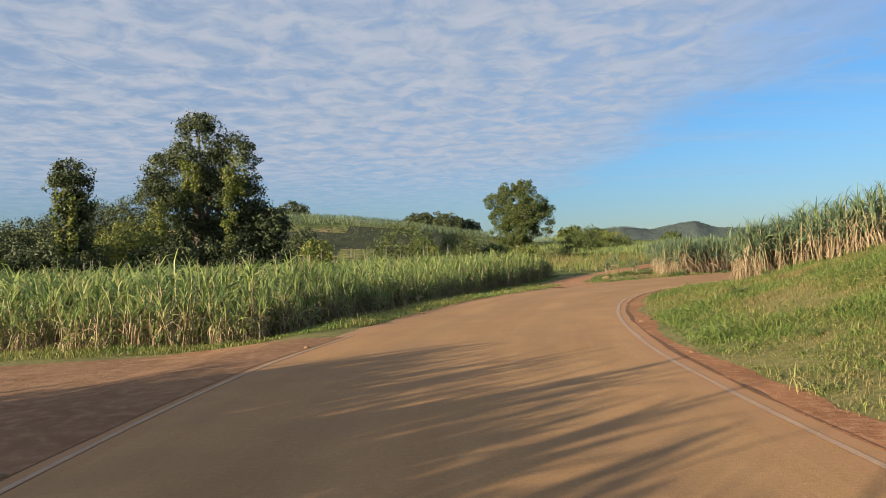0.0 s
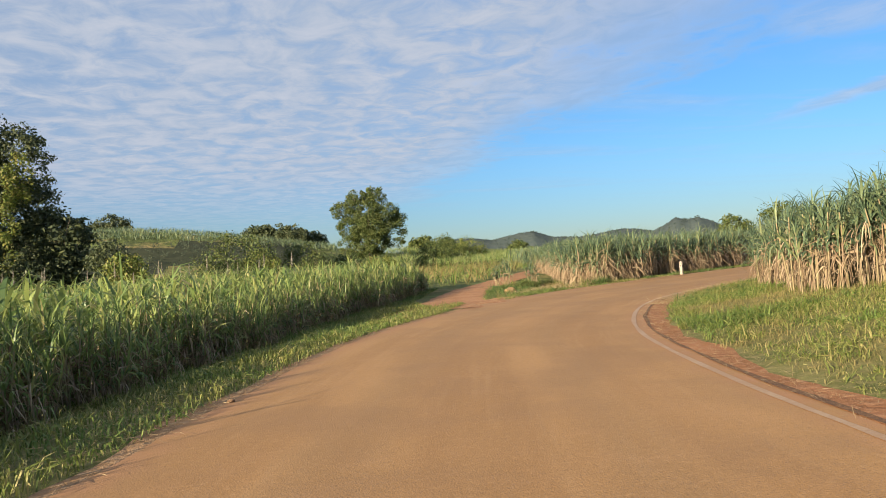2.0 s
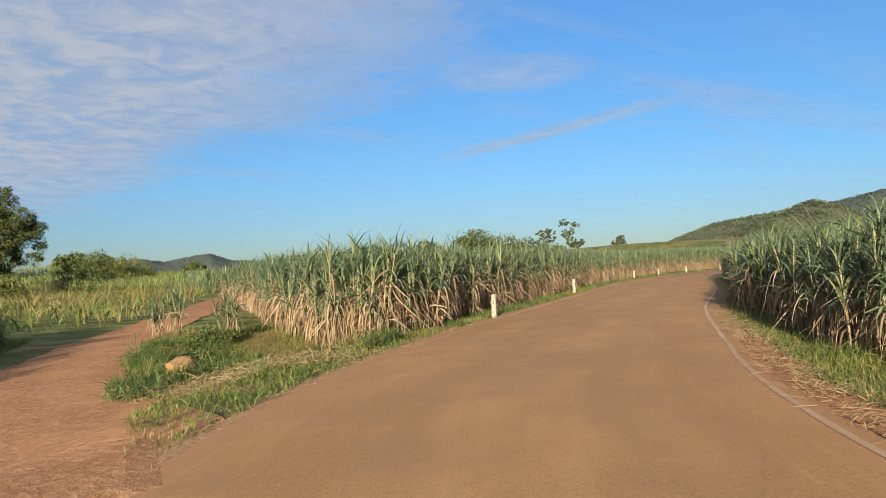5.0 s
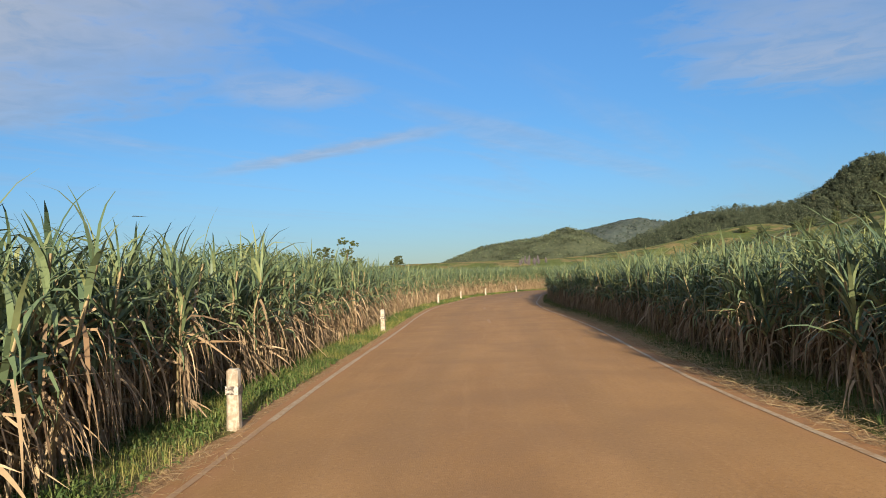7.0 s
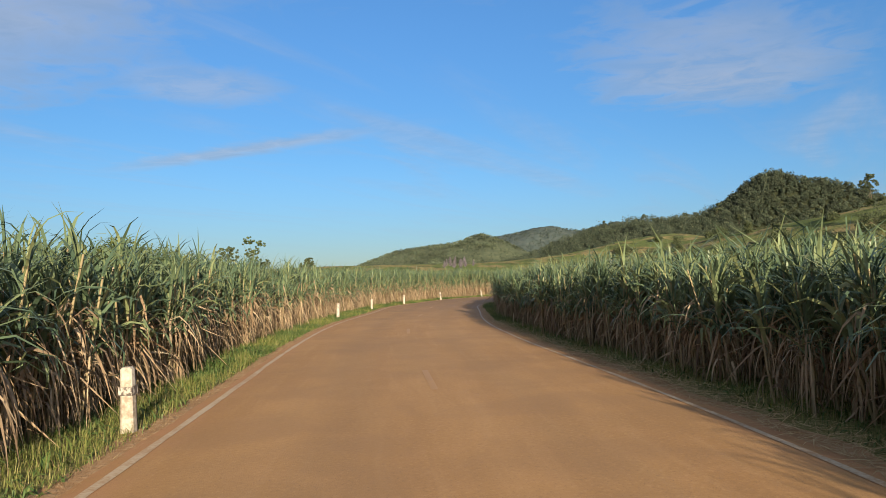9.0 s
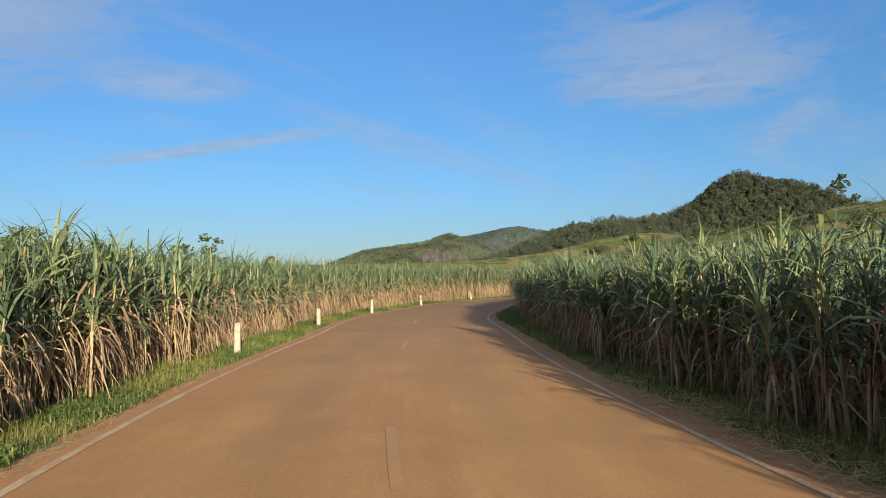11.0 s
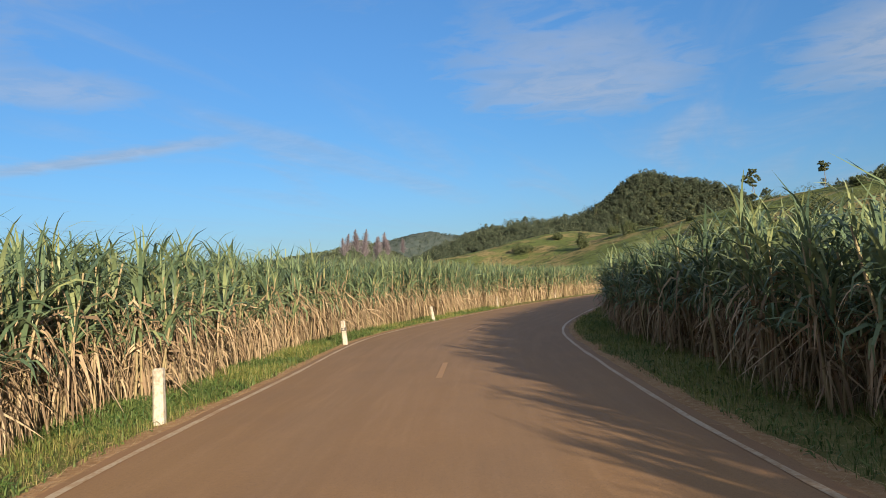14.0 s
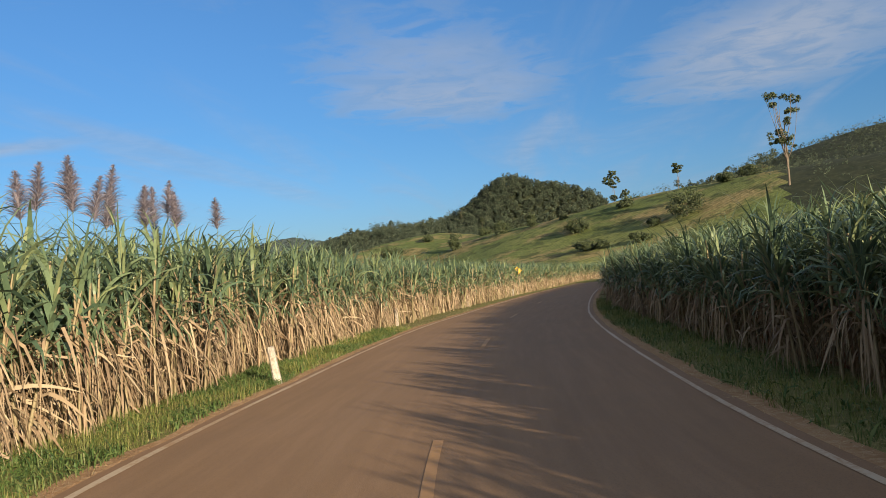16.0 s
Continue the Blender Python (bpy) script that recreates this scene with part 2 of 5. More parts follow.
M_ROAD = road_material()
M_SOIL = earth_material("red_soil", (0.20, 0.085, 0.038), (0.30, 0.135, 0.062), (0.38, 0.20, 0.105))
M_DIRT = earth_material("red_dirt", (0.23, 0.10, 0.045), (0.33, 0.15, 0.07), (0.42, 0.225, 0.12), 0.8)
M_APRON = earth_material("trodden_dirt", (0.19, 0.098, 0.050), (0.26, 0.142, 0.074), (0.33, 0.195, 0.110), 0.5)
M_TRACK = earth_material("sandy_dirt", (0.29, 0.140, 0.066), (0.385, 0.195, 0.096), (0.46, 0.26, 0.145), 0.8)
M_SHOULDER = earth_material("sandy_shoulder", (0.28, 0.16, 0.078), (0.35, 0.21, 0.11), (0.42, 0.28, 0.17), 1.2)
M_TURF = earth_material("grassy_soil", (0.10, 0.105, 0.034), (0.17, 0.16, 0.055), (0.26, 0.21, 0.09), 0.7, 0.95, 0.6)
M_FIELD = field_material()
M_LINE = worn_paint_material("worn_white_line", (0.47, 0.365, 0.255), (0.34, 0.20, 0.10), 0.42, 0.62)
M_OLDLINE = worn_paint_material("dusty_white_line", (0.41, 0.275, 0.17), (0.35, 0.21, 0.115), 0.38, 0.58)
M_DASH = worn_paint_material("worn_yellow_line", (0.40, 0.20, 0.045), (0.32, 0.165, 0.06), 0.34, 0.54)
M_CRACK = earth_material("tar_seam", (0.12, 0.07, 0.045), (0.16, 0.092, 0.055), (0.24, 0.13, 0.07), 2.0)
M_POST = worn_paint_material("chipped_white_paint", (0.45, 0.415, 0.355), (0.24, 0.195, 0.15), 0.42, 0.60)
M_BLACK = worn_paint_material("scuffed_black_paint", (0.035, 0.035, 0.04), (0.45, 0.42, 0.38), 0.50, 0.60)
M_CANE = leaf_material("cane_stalk", [(0.17, 0.13, 0.065), (0.26, 0.20, 0.115), (0.20, 0.18, 0.075)], 0.6, 0.0)
M_GREEN = leaf_material("cane_leaf", [(0.052, 0.086, 0.054), (0.084, 0.128, 0.074), (0.125, 0.174, 0.093), (0.168, 0.210, 0.104), (0.245, 0.265, 0.118)], 0.42, 0.2)
M_YOUNG = leaf_material("young_cane_leaf", [(0.075, 0.125, 0.042), (0.140, 0.205, 0.062), (0.215, 0.275, 0.082), (0.30, 0.34, 0.105), (0.34, 0.30, 0.14)], 0.42, 0.4)
M_DRY = leaf_material("dry_cane_leaf", [(0.12, 0.080, 0.050), (0.25, 0.178, 0.112), (0.40, 0.298, 0.192), (0.19, 0.120, 0.068), (0.33, 0.245, 0.160), (0.46, 0.36, 0.24)], 0.75, 0.15)
M_GRASS = leaf_material("grass_blade", [(0.075, 0.105, 0.026), (0.145, 0.180, 0.040), (0.23, 0.235, 0.066), (0.36, 0.31, 0.13)], 0.6, 0.35)
M_LUSH = leaf_material("lush_grass_blade", [(0.048, 0.090, 0.026), (0.078, 0.130, 0.036), (0.120, 0.165, 0.048), (0.18, 0.19, 0.066)], 0.55, 0.3)
M_BANK = leaf_material("bank_weed_leaf", [(0.075, 0.125, 0.028), (0.120, 0.180, 0.040), (0.180, 0.225, 0.055), (0.24, 0.25, 0.08)], 0.55, 0.35)
M_STRAW = leaf_material("straw", [(0.36, 0.26, 0.13), (0.48, 0.36, 0.20), (0.30, 0.20, 0.10)], 0.8, 0.15)
M_DRYGRASS = leaf_material("dry_grass", [(0.19, 0.16, 0.058), (0.26, 0.205, 0.085), (0.12, 0.125, 0.042)], 0.8, 0.25)
M_TREE = leaf_material("tree_leaf", [(0.040, 0.065, 0.018), (0.065, 0.095, 0.025), (0.105, 0.125, 0.035), (0.14, 0.15, 0.045)], 0.55, 0.25)
M_VINE = leaf_material("vine_leaf", [(0.070, 0.105, 0.022), (0.120, 0.155, 0.032), (0.185, 0.205, 0.046), (0.22, 0.19, 0.06)], 0.55, 0.3)
M_DARKTREE = leaf_material("dark_tree_leaf", [(0.036, 0.050, 0.024), (0.062, 0.080, 0.036), (0.115, 0.128, 0.055)], 0.55, 0.2)
M_FOREST = leaf_material("forest_leaf", [(0.026, 0.040, 0.029), (0.046, 0.064, 0.042), (0.072, 0.090, 0.057), (0.115, 0.125, 0.075)], 0.7, 0.2, 0.11)
# far slopes and woods: air haze painted into the base colours, bluer and paler
M_BLUEHAZE = earth_material("haze_blue_slope", (0.046, 0.062, 0.062), (0.060, 0.078, 0.074), (0.090, 0.104, 0.092), 0.006, 0.95, 0.2)
M_BLUEHAZEWOOD = leaf_material("haze_blue_forest", [(0.040, 0.058, 0.052), (0.054, 0.074, 0.062), (0.074, 0.092, 0.072)], 0.9, 0.1)
M_HAZE = earth_material("haze_grey_slope", (0.050, 0.062, 0.040), (0.072, 0.086, 0.052), (0.105, 0.115, 0.066), 0.01, 0.95, 0.2)
M_HAZEWOOD = leaf_material("haze_grey_forest", [(0.036, 0.050, 0.034), (0.056, 0.074, 0.046), (0.082, 0.100, 0.060), (0.112, 0.125, 0.072)], 0.8, 0.15, 0.02)
# forest floor and scrub soil, with the slopes' shade put into the dark colour
M_SHADYFLOOR = earth_material("shade_dark_forest_floor", (0.024, 0.030, 0.016), (0.036, 0.042, 0.021), (0.058, 0.060, 0.033), 0.05)
M_BARK = earth_material("bark", (0.10, 0.08, 0.06), (0.17, 0.135, 0.10), (0.25, 0.20, 0.155), 3.0)
M_PLUME = leaf_material("cane_flower", [(0.20, 0.17, 0.20), (0.28, 0.24, 0.27), (0.38, 0.33, 0.36)], 0.8, 0.4)
M_REED = leaf_material("reed_plume", [(0.42, 0.36, 0.30), (0.52, 0.46, 0.38)], 0.8, 0.4)
M_ROCK = earth_material("ochre_rock", (0.22, 0.125, 0.06), (0.32, 0.195, 0.095), (0.40, 0.27, 0.15), 2.5)
M_STONE = earth_material("dusty_stone", (0.20, 0.11, 0.06), (0.28, 0.165, 0.095), (0.35, 0.23, 0.145), 3.5)
M_YELLOW = worn_paint_material("sign_yellow", (0.80, 0.47, 0.012), (0.70, 0.40, 0.02), 0.6, 0.8)
M_METAL = worn_paint_material("galvanised_grey", (0.24, 0.24, 0.24), (0.30, 0.28, 0.26), 0.5, 0.7)


# plan: the road's middle line and half width
ROAD = [(0.2, -39.0, 2.98), (0.6, -15.6, 3.14), (0.96, -0.01, 3.25), (1.3, 10.31, 3.17), (2.12, 16.05, 2.95), (3.55, 21.84, 2.68), (5.54, 27.56, 2.61), (8.84, 33.13, 2.59), (12.99, 37.72, 2.8), (18.12, 41.68, 2.91), (25.85, 46.92, 2.9), (36.71, 53.53, 3.13), (47.65, 60.54, 3.11), (55.95, 65.34, 3.09), (65.55, 70.01, 3.03), (74.48, 74.26, 3.08), (84.86, 77.4, 3.07), (94.29, 79.74, 3.25), (103.98, 80.36, 3.21),
        (115.7, 80.42, 3.18), (126.1, 79.75, 3.04), (141.7, 78.26, 2.88), (157.3, 76.42, 2.76), (181.99, 72.77, 2.68), (207.99, 67.57, 2.62), (233.99, 60.42, 2.58)]
RNG = np.random.default_rng(7)


def spline(points, step):
    """Catmull-Rom through the points, evened out to the given step."""
    p = np.array(points, float)
    p = np.vstack([2 * p[0] - p[1], p, 2 * p[-1] - p[-2]])
    out = []
    for k in range(1, len(p) - 2):
        t = np.linspace(0, 1, 24, endpoint=False)[:, None]
        a, b, c, d = p[k - 1], p[k], p[k + 1], p[k + 2]
        out.append(0.5 * (2 * b + (c - a) * t + (2 * a - 5 * b + 4 * c - d) * t**2 + (3 * b - a - 3 * c + d) * t**3))
    q = np.vstack([*out, p[-2:-1]])
    s = np.r_[0, np.cumsum(np.linalg.norm(np.diff(q[:, :2], axis=0), axis=1))]
    even = np.arange(0, s[-1], step)
    return np.stack([np.interp(even, s, col) for col in q.T], 1)


MID = spline(ROAD, 0.5)
WAY = np.gradient(MID[:, :2], axis=0)
WAY /= np.linalg.norm(WAY, axis=1, keepdims=True)
LEFT = np.stack([-WAY[:, 1], WAY[:, 0]], 1)


def smooth(lo, hi, v):
    t = np.clip((np.asarray(v, float) - lo) / (hi - lo), 0, 1)
    return t * t * (3 - 2 * t)


def road_side(xy):
    """Distance from the road's edge (negative on it), and the side: +1 left, -1 right."""
    xy = np.atleast_2d(xy)
    dist, side = np.empty(len(xy)), np.empty(len(xy))
    for k in range(0, len(xy), 4000):
        part_xy = xy[k:k + 4000]
        d2 = ((part_xy[:, None] - MID[None, :, :2]) ** 2).sum(-1)
        near = d2.argmin(1)
        off = part_xy - MID[near, :2]
        dist[k:k + 4000] = np.sqrt(d2.min(1)) - MID[near, 2]
        side[k:k + 4000] = np.sign((off * LEFT[near]).sum(1))
    return dist, side


# broad rises of the land: middle x, y, height, half lengths along and across, turn
RISES = [(-39.0, 231.4, 12.7, 52.0, 33.8, 4), (-149.5, 305.5, 19.5, 78.0, 58.5, 0), (52.0, 429.0, 3.2, 156.0, 78.0, 0), (390.0, 364.0, 7.8, 143.0, 130.0, 0), (130.0, 169.0, 1.3, 52.0, 52.0, 0), (562.9, -214.5, 72.8, 162.5, 150.8, -17), (664.3, -44.2, 26.0, 54.6, 325.0, -8), (535.6, 111.8, 12.0, 196.3, 28.6, -37), (1235.0, 119.6, 70.2, 49.4, 52.0, -6), (1168.7, 19.5, 83.2, 28.6, 78.0, -14), (1210.3, 244.4, 62.4, 143.0, 132.6, -64), (1313.0, 375.7, 54.6, 143.0, 91.0, -56), (1107.6, 93.6, 14.3, 204.1, 148.2, -35), (328.9, -7.8, 18.2, 37.7, 231.4, -48)]


def lie(xy):
    """Height of the land."""
    xy = np.atleast_2d(np.asarray(xy, float))
    x, y = xy.T
    d, side = road_side(xy)
    z = np.zeros(len(xy))
    for cx, cy, h, a, b, turn in RISES:
        c, s = math.cos(radians(turn)), math.sin(radians(turn))
        u, v = (x - cx) * c + (y - cy) * s, -(x - cx) * s + (y - cy) * c
        z += h * np.exp(-0.5 * ((u / a) ** 2 + (v / b) ** 2))
    z *= smooth(6, 60, d)
    # the grassed bank inside the first bend
    z += np.where(side < 0, 1.0, 0.0) * 0.27 * np.clip(d - 0.9, 0, 6.5) * np.exp(-(((x - 12.2) / 12) ** 2 + ((y - 15.0) / 14.5) ** 2))
    # the lower field on the left and the ditch by the track
    z -= 0.62 * smooth(1.1, 2.8, d) * smooth(0, 1, side) * np.exp(-(((x + 18) / 31) ** 2 + ((y - 41.6) / 26) ** 2))
    z -= 0.75 * np.exp(-(((x - 14.0) / 1.5) ** 2 + ((y - 47.4) / 2.4) ** 2)) * smooth(0.2, 1.6, d)
    return z - 0.03 * (1 - smooth(-0.5, 0.1, d))


def lie1(x, y):
    return float(lie([(x, y)])[0])


def inside(poly, xy):
    p = np.array(poly, float)
    hit = np.zeros(len(xy), bool)
    for (x0, y0), (x1, y1) in zip(p, np.roll(p, -1, 0)):
        if y0 != y1:
            cross = (y0 > xy[:, 1]) != (y1 > xy[:, 1])
            hit ^= cross & (xy[:, 0] < (x1 - x0) * (xy[:, 1] - y0) / (y1 - y0) + x0)
    return hit


def to_line(line, xy):
    """Distance of points from a line."""
    best = np.full(len(xy), 1e9)
    p = np.array(line, float)
    for a, b in zip(p[:-1], p[1:]):
        t = np.clip(((xy - a) @ (b - a)) / ((b - a) @ (b - a)), 0, 1)
        best = np.minimum(best, np.linalg.norm(xy - a - t[:, None] * (b - a), axis=1))
    return best


# meshes from arrays of quads
def quad_mesh(name, verts, quads, mats, index=None, shade=False, uv=None):
    me = bpy.data.meshes.new(name)
    verts, quads = np.asarray(verts, np.float32), np.asarray(quads, np.int32)
    me.vertices.add(len(verts))
    me.vertices.foreach_set("co", verts.ravel())
    me.loops.add(quads.size)
    me.loops.foreach_set("vertex_index", quads.ravel())
    me.polygons.add(len(quads))
    me.polygons.foreach_set("loop_start", np.arange(0, quads.size, 4, dtype=np.int32))
    for m in mats:
        me.materials.append(m)
    if index is not None:
        me.polygons.foreach_set("material_index", np.asarray(index, np.int32))
    if uv is not None:
        me.uv_layers.new(name="UVMap").data.foreach_set("uv", np.asarray(uv, np.float32)[quads.ravel()].ravel())
    me.polygons.foreach_set("use_smooth", np.full(len(quads), shade))
    me.update(calc_edges=True)
    me.validate()
    return me


def strip(name, inner, outer, mat, label, z=0.0, follow=True, cols=2, uv=False):
    """A sheet between two lines of equal length, lying on the land."""
    t = np.linspace(0, 1, cols)[None, :, None]
    xy = inner[:, None] * (1 - t) + outer[:, None] * t
    n = len(inner)
    flat = xy.reshape(-1, 2)
    h = lie(flat) + z - 0.09 * (road_side(flat)[0] < 0.12) * (name == "dirt_track") if follow else np.full(len(flat), z)
    if name.startswith("road_shoulder"):
        h[::cols] = -0.006  # the loose dirt thins out over the asphalt
        h[1::cols] = np.maximum(h[1::cols], 0.003)
    i = (np.arange(n - 1)[:, None] * cols + np.arange(cols - 1)[None]).ravel()
    quads = np.stack([i, i + 1, i + cols + 1, i + cols], 1)
    grid = None
    if uv:
        along = np.r_[0, np.cumsum(np.linalg.norm(np.diff(inner, axis=0), axis=1))]
        grid = np.stack([np.broadcast_to(t[:, :, 0] * 2 - 1, (n, cols)), np.broadcast_to(along[:, None], (n, cols))], -1).reshape(-1, 2)
    ob = new(name, quad_mesh(name, np.c_[flat, h], quads, [mat], uv=grid))
    # face upwards
    if ob.data.polygons[0].normal.z < 0:
        ob.data.flip_normals()
    return tagged(ob, label, kind="structure")


def blades(base, az, el, length, width, droop, seg, roll=0.0, bow=0.9):
    """Ribbons that rise from base, bow over by droop and taper; one island each."""
    n = len(base)
    az, el, length, width, droop, roll = (np.broadcast_to(np.asarray(v, float), (n,)) for v in (az, el, length, width, droop, roll))
    k = np.arange(seg) / max(seg - 1, 1)
    e = el[:, None] - droop[:, None] * k[None] ** bow
    step = (length / seg)[:, None]
    inc = np.stack([np.cos(e) * np.cos(az)[:, None], np.cos(e) * np.sin(az)[:, None], np.sin(e)], -1) * step[..., None]
    mid = np.concatenate([np.zeros((n, 1, 3)), np.cumsum(inc, 1)], 1) + base[:, None]
    side = np.stack([-np.sin(az) * np.cos(roll), np.cos(az) * np.cos(roll), np.sin(roll)], -1)[:, None]
    t = np.arange(seg + 1) / seg
    w = np.interp(t, [0, 0.2, 0.5, 0.8, 1], [0.6, 1, 0.8, 0.38, 0.04])[None, :, None] * (width / 2)[:, None, None]
    v = np.stack([mid - side * w, mid + side * w], 2).reshape(n, -1, 3)
    i = np.arange(seg)[:, None] * 2 + np.array([0, 1, 3, 2])[None]
    q = (np.arange(n)[:, None, None] * (2 * seg + 2) + i[None]).reshape(-1, 4)
    return v.reshape(-1, 3), q


def rods(lines, radii, sides=4):
    """Round sticks along lines of points (n, k, 3)."""
    lines = np.asarray(lines, float)
    n, k, _ = lines.shape
    a = np.arange(sides) * 2 * math.pi / sides
    ring = np.stack([np.cos(a), np.sin(a), 0 * a], 1)
    v = lines[:, :, None] + ring[None, None] * np.broadcast_to(radii, (n, k))[:, :, None, None]
    s = np.arange(sides)
    q1 = np.stack([s, (s + 1) % sides, (s + 1) % sides + sides, s + sides], 1)
    q = (np.arange(n)[:, None, None, None] * k * sides + np.arange(k - 1)[None, :, None, None] * sides + q1[None, None]).reshape(-1, 4)
    return v.reshape(-1, 3), q


def joined(pieces):
    verts, quads, count = [], [], 0
    for v, q in pieces:
        verts.append(v)
        quads.append(q + count)
        count += len(v)
    return np.vstack(verts), np.vstack(quads)


def part(name, mesh, parent, label=""):
    ob = new(name, mesh)
    ob.parent = parent
    return tagged(ob, label)


# the land: one sheet to the horizon
def spread(lo, hi, fine, mid_lo, mid_hi, mid, far):
    a = list(np.arange(lo, hi + fine / 2, fine))
    for end, mid_end, sign in ((hi, mid_hi, 1), (lo, mid_lo, -1)):
        v, step, out = end, fine, []
        while abs(v) < far:
            step = min(step * 1.16, mid) if (mid_end - v) * sign > 0 else step * 1.25
            v += sign * step
            out.append(v)
        a = a + out if sign > 0 else out[::-1] + a
    return np.array(a)


def build_land():
    xs, ys = spread(-26, 176, 1.2, -260, 1500, 11, 4700), spread(-20, 102, 1.2, -420, 610, 10, 4700)
    gx, gy = np.meshgrid(xs, ys)
    xy = np.stack([gx.ravel(), gy.ravel()], 1)
    z = lie(xy)
    far = smooth(52, 390, np.abs(xy - (65, 52)).max(1))
    for n in np.nonzero(far > 0)[0]:
        x, y = xy[n]
        z[n] += far[n] * 2.2 * noise.fractal((x * 0.012, y * 0.012, 3.1), 0.8, 2.2, 4)
    d, _ = road_side(xy)
    z -= 0.05 * (1 - smooth(-0.1, 0.5, d)) + 0.04 * (xy[:, 0] < -2.9) * (xy[:, 0] > -13) * (xy[:, 1] < 15.5) * (xy[:, 1] > -17)
    w = len(xs)
    i = (np.arange(len(ys) - 1)[:, None] * w + np.arange(w - 1)[None]).ravel()
    quads = np.stack([i, i + 1, i + w + 1, i + w], 1)
    c = xy[quads].mean(1)
    cd, cs = road_side(c)
    idx = np.where((np.abs(c[:, 0] - 72) < 117) & (np.abs(c[:, 1] - 42) < 78) & (cd < 9), 0, 2)
    idx[(cd < 2.6) & (cd > -1) & (idx == 0)] = 1
    idx[(cs < 0) & (c[:, 1] < 31) & (c[:, 0] < 20) & (idx == 0)] = 1
    idx[(cs > 0) & (c[:, 1] < 60) & (c[:, 0] < 18.5) & (idx == 0)] = 1
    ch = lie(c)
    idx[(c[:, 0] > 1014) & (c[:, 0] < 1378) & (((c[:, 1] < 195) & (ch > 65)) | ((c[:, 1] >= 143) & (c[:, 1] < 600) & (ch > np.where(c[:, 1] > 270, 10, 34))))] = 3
    # terrace and right hillside: shade on the slope painted as dark floor
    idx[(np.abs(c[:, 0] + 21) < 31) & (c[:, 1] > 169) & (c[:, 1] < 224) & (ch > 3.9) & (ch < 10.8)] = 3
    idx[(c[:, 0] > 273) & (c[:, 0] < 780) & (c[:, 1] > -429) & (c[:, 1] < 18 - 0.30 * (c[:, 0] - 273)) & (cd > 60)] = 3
    ground = new("ground", quad_mesh("ground", np.c_[xy, z], quads, [M_SOIL, M_TURF, M_FIELD, M_SHADYFLOOR], idx, shade=True))
    tagged(ground, "red earth and grass rolling out to green and tan hill slopes", "ground", kind="structure")


build_land()


def edge_line(side, offset=0.0, wobble=0.0, seed=0):
    """Points along the road's edge, offset outwards."""
    k = np.arange(len(MID))
    w = np.array([noise.noise((i * 0.31, seed * 7.7, 0.0)) + 0.5 * noise.noise((i * 0.9, seed * 3.3, 5.0)) for i in k]) * wobble
    return MID[:, :2] + side * LEFT * (MID[:, 2] + offset + w)[:, None]


strip("road", edge_line(1, 0.24, 0.06, 1), edge_line(-1, 0.24, 0.06, 2), M_ROAD, "narrow asphalt road covered in red dust", 0.0, False, 9, True)
strip("road_shoulder_left", edge_line(1, 0.13, 0.04, 3), edge_line(1, 0.42, 0.2, 4), M_SHOULDER, "strip of loose sandy dirt along the asphalt", 0.004, True, 4)
bend = slice(0, int(np.abs(MID[:, 0] - 18.4).argmin()))
after = slice(int(np.abs(MID[:, 0] - 18.4).argmin()) - 1, None)
strip("road_shoulder_bend", edge_line(-1, 0.13, 0.04, 5)[bend], edge_line(-1, 0.74, 0.36, 6)[bend], M_DIRT, "strip of loose red dirt inside the bend", 0.006, True, 4)
strip("road_shoulder_right", edge_line(-1, 0.13, 0.04, 5)[after], edge_line(-1, 0.46, 0.22, 6)[after], M_SHOULDER, "strip of loose sandy dirt along the asphalt", 0.004, True, 4)
late = slice(int(np.abs(MID[:, 0] - 24.0).argmin()), None)
dusty = slice(int(np.abs(MID[:, 0] - 17.0).argmin()), late.start + 1)
early = slice(int(np.abs(MID[:, 1] + 15).argmin()), int(np.abs(MID[:, 1] - 17).argmin()))
strip("road_line_left", edge_line(1, -0.05, 0.02, 8)[late], edge_line(1, 0.045, 0.02, 9)[late], M_LINE, "worn white edge line on the road", 0.006, False)
strip("road_line_dusty", edge_line(1, -0.04, 0.02, 8)[dusty], edge_line(1, 0.04, 0.02, 9)[dusty], M_OLDLINE, "white edge line almost lost under dust", 0.006, False)
strip("road_line_start", edge_line(1, -0.04, 0.02, 8)[early], edge_line(1, 0.03, 0.02, 9)[early], M_OLDLINE, "faded white edge line on the road", 0.006, False)
strip("road_line_bend", edge_line(-1, -0.04, 0.02, 10)[bend], edge_line(-1, 0.04, 0.02, 11)[bend], M_OLDLINE, "dusty white edge line inside the bend", 0.006, False)
strip("road_line_right", edge_line(-1, -0.04, 0.02, 10)[after], edge_line(-1, 0.036, 0.02, 11)[after], M_LINE, "worn white edge line on the road", 0.006, False)
for x in (39.2, 49.8, 60.6, 71.0, 83.2, 95.4, 107.6, 119.8, 132.0):
    start = int(np.abs(MID[:, 0] - x).argmin())
    cut = slice(start, start + 6)
    strip("centre_dash", MID[cut, :2] + LEFT[cut] * 0.06, MID[cut, :2] - LEFT[cut] * 0.05, M_DASH, "faded yellow centre dash on the road", 0.005, False)
# the broken asphalt rim inside the first bend
rim = slice(int(np.abs(MID[:, 1] - 2).argmin()), int(np.abs(MID[:, 1] - 37).argmin()))
strip("asphalt_rim", edge_line(-1, 0.22, 0.06, 2)[rim], edge_line(-1, 0.27, 0.07, 12)[rim], M_CRACK, "dark broken rim of the asphalt", 0.012, False)

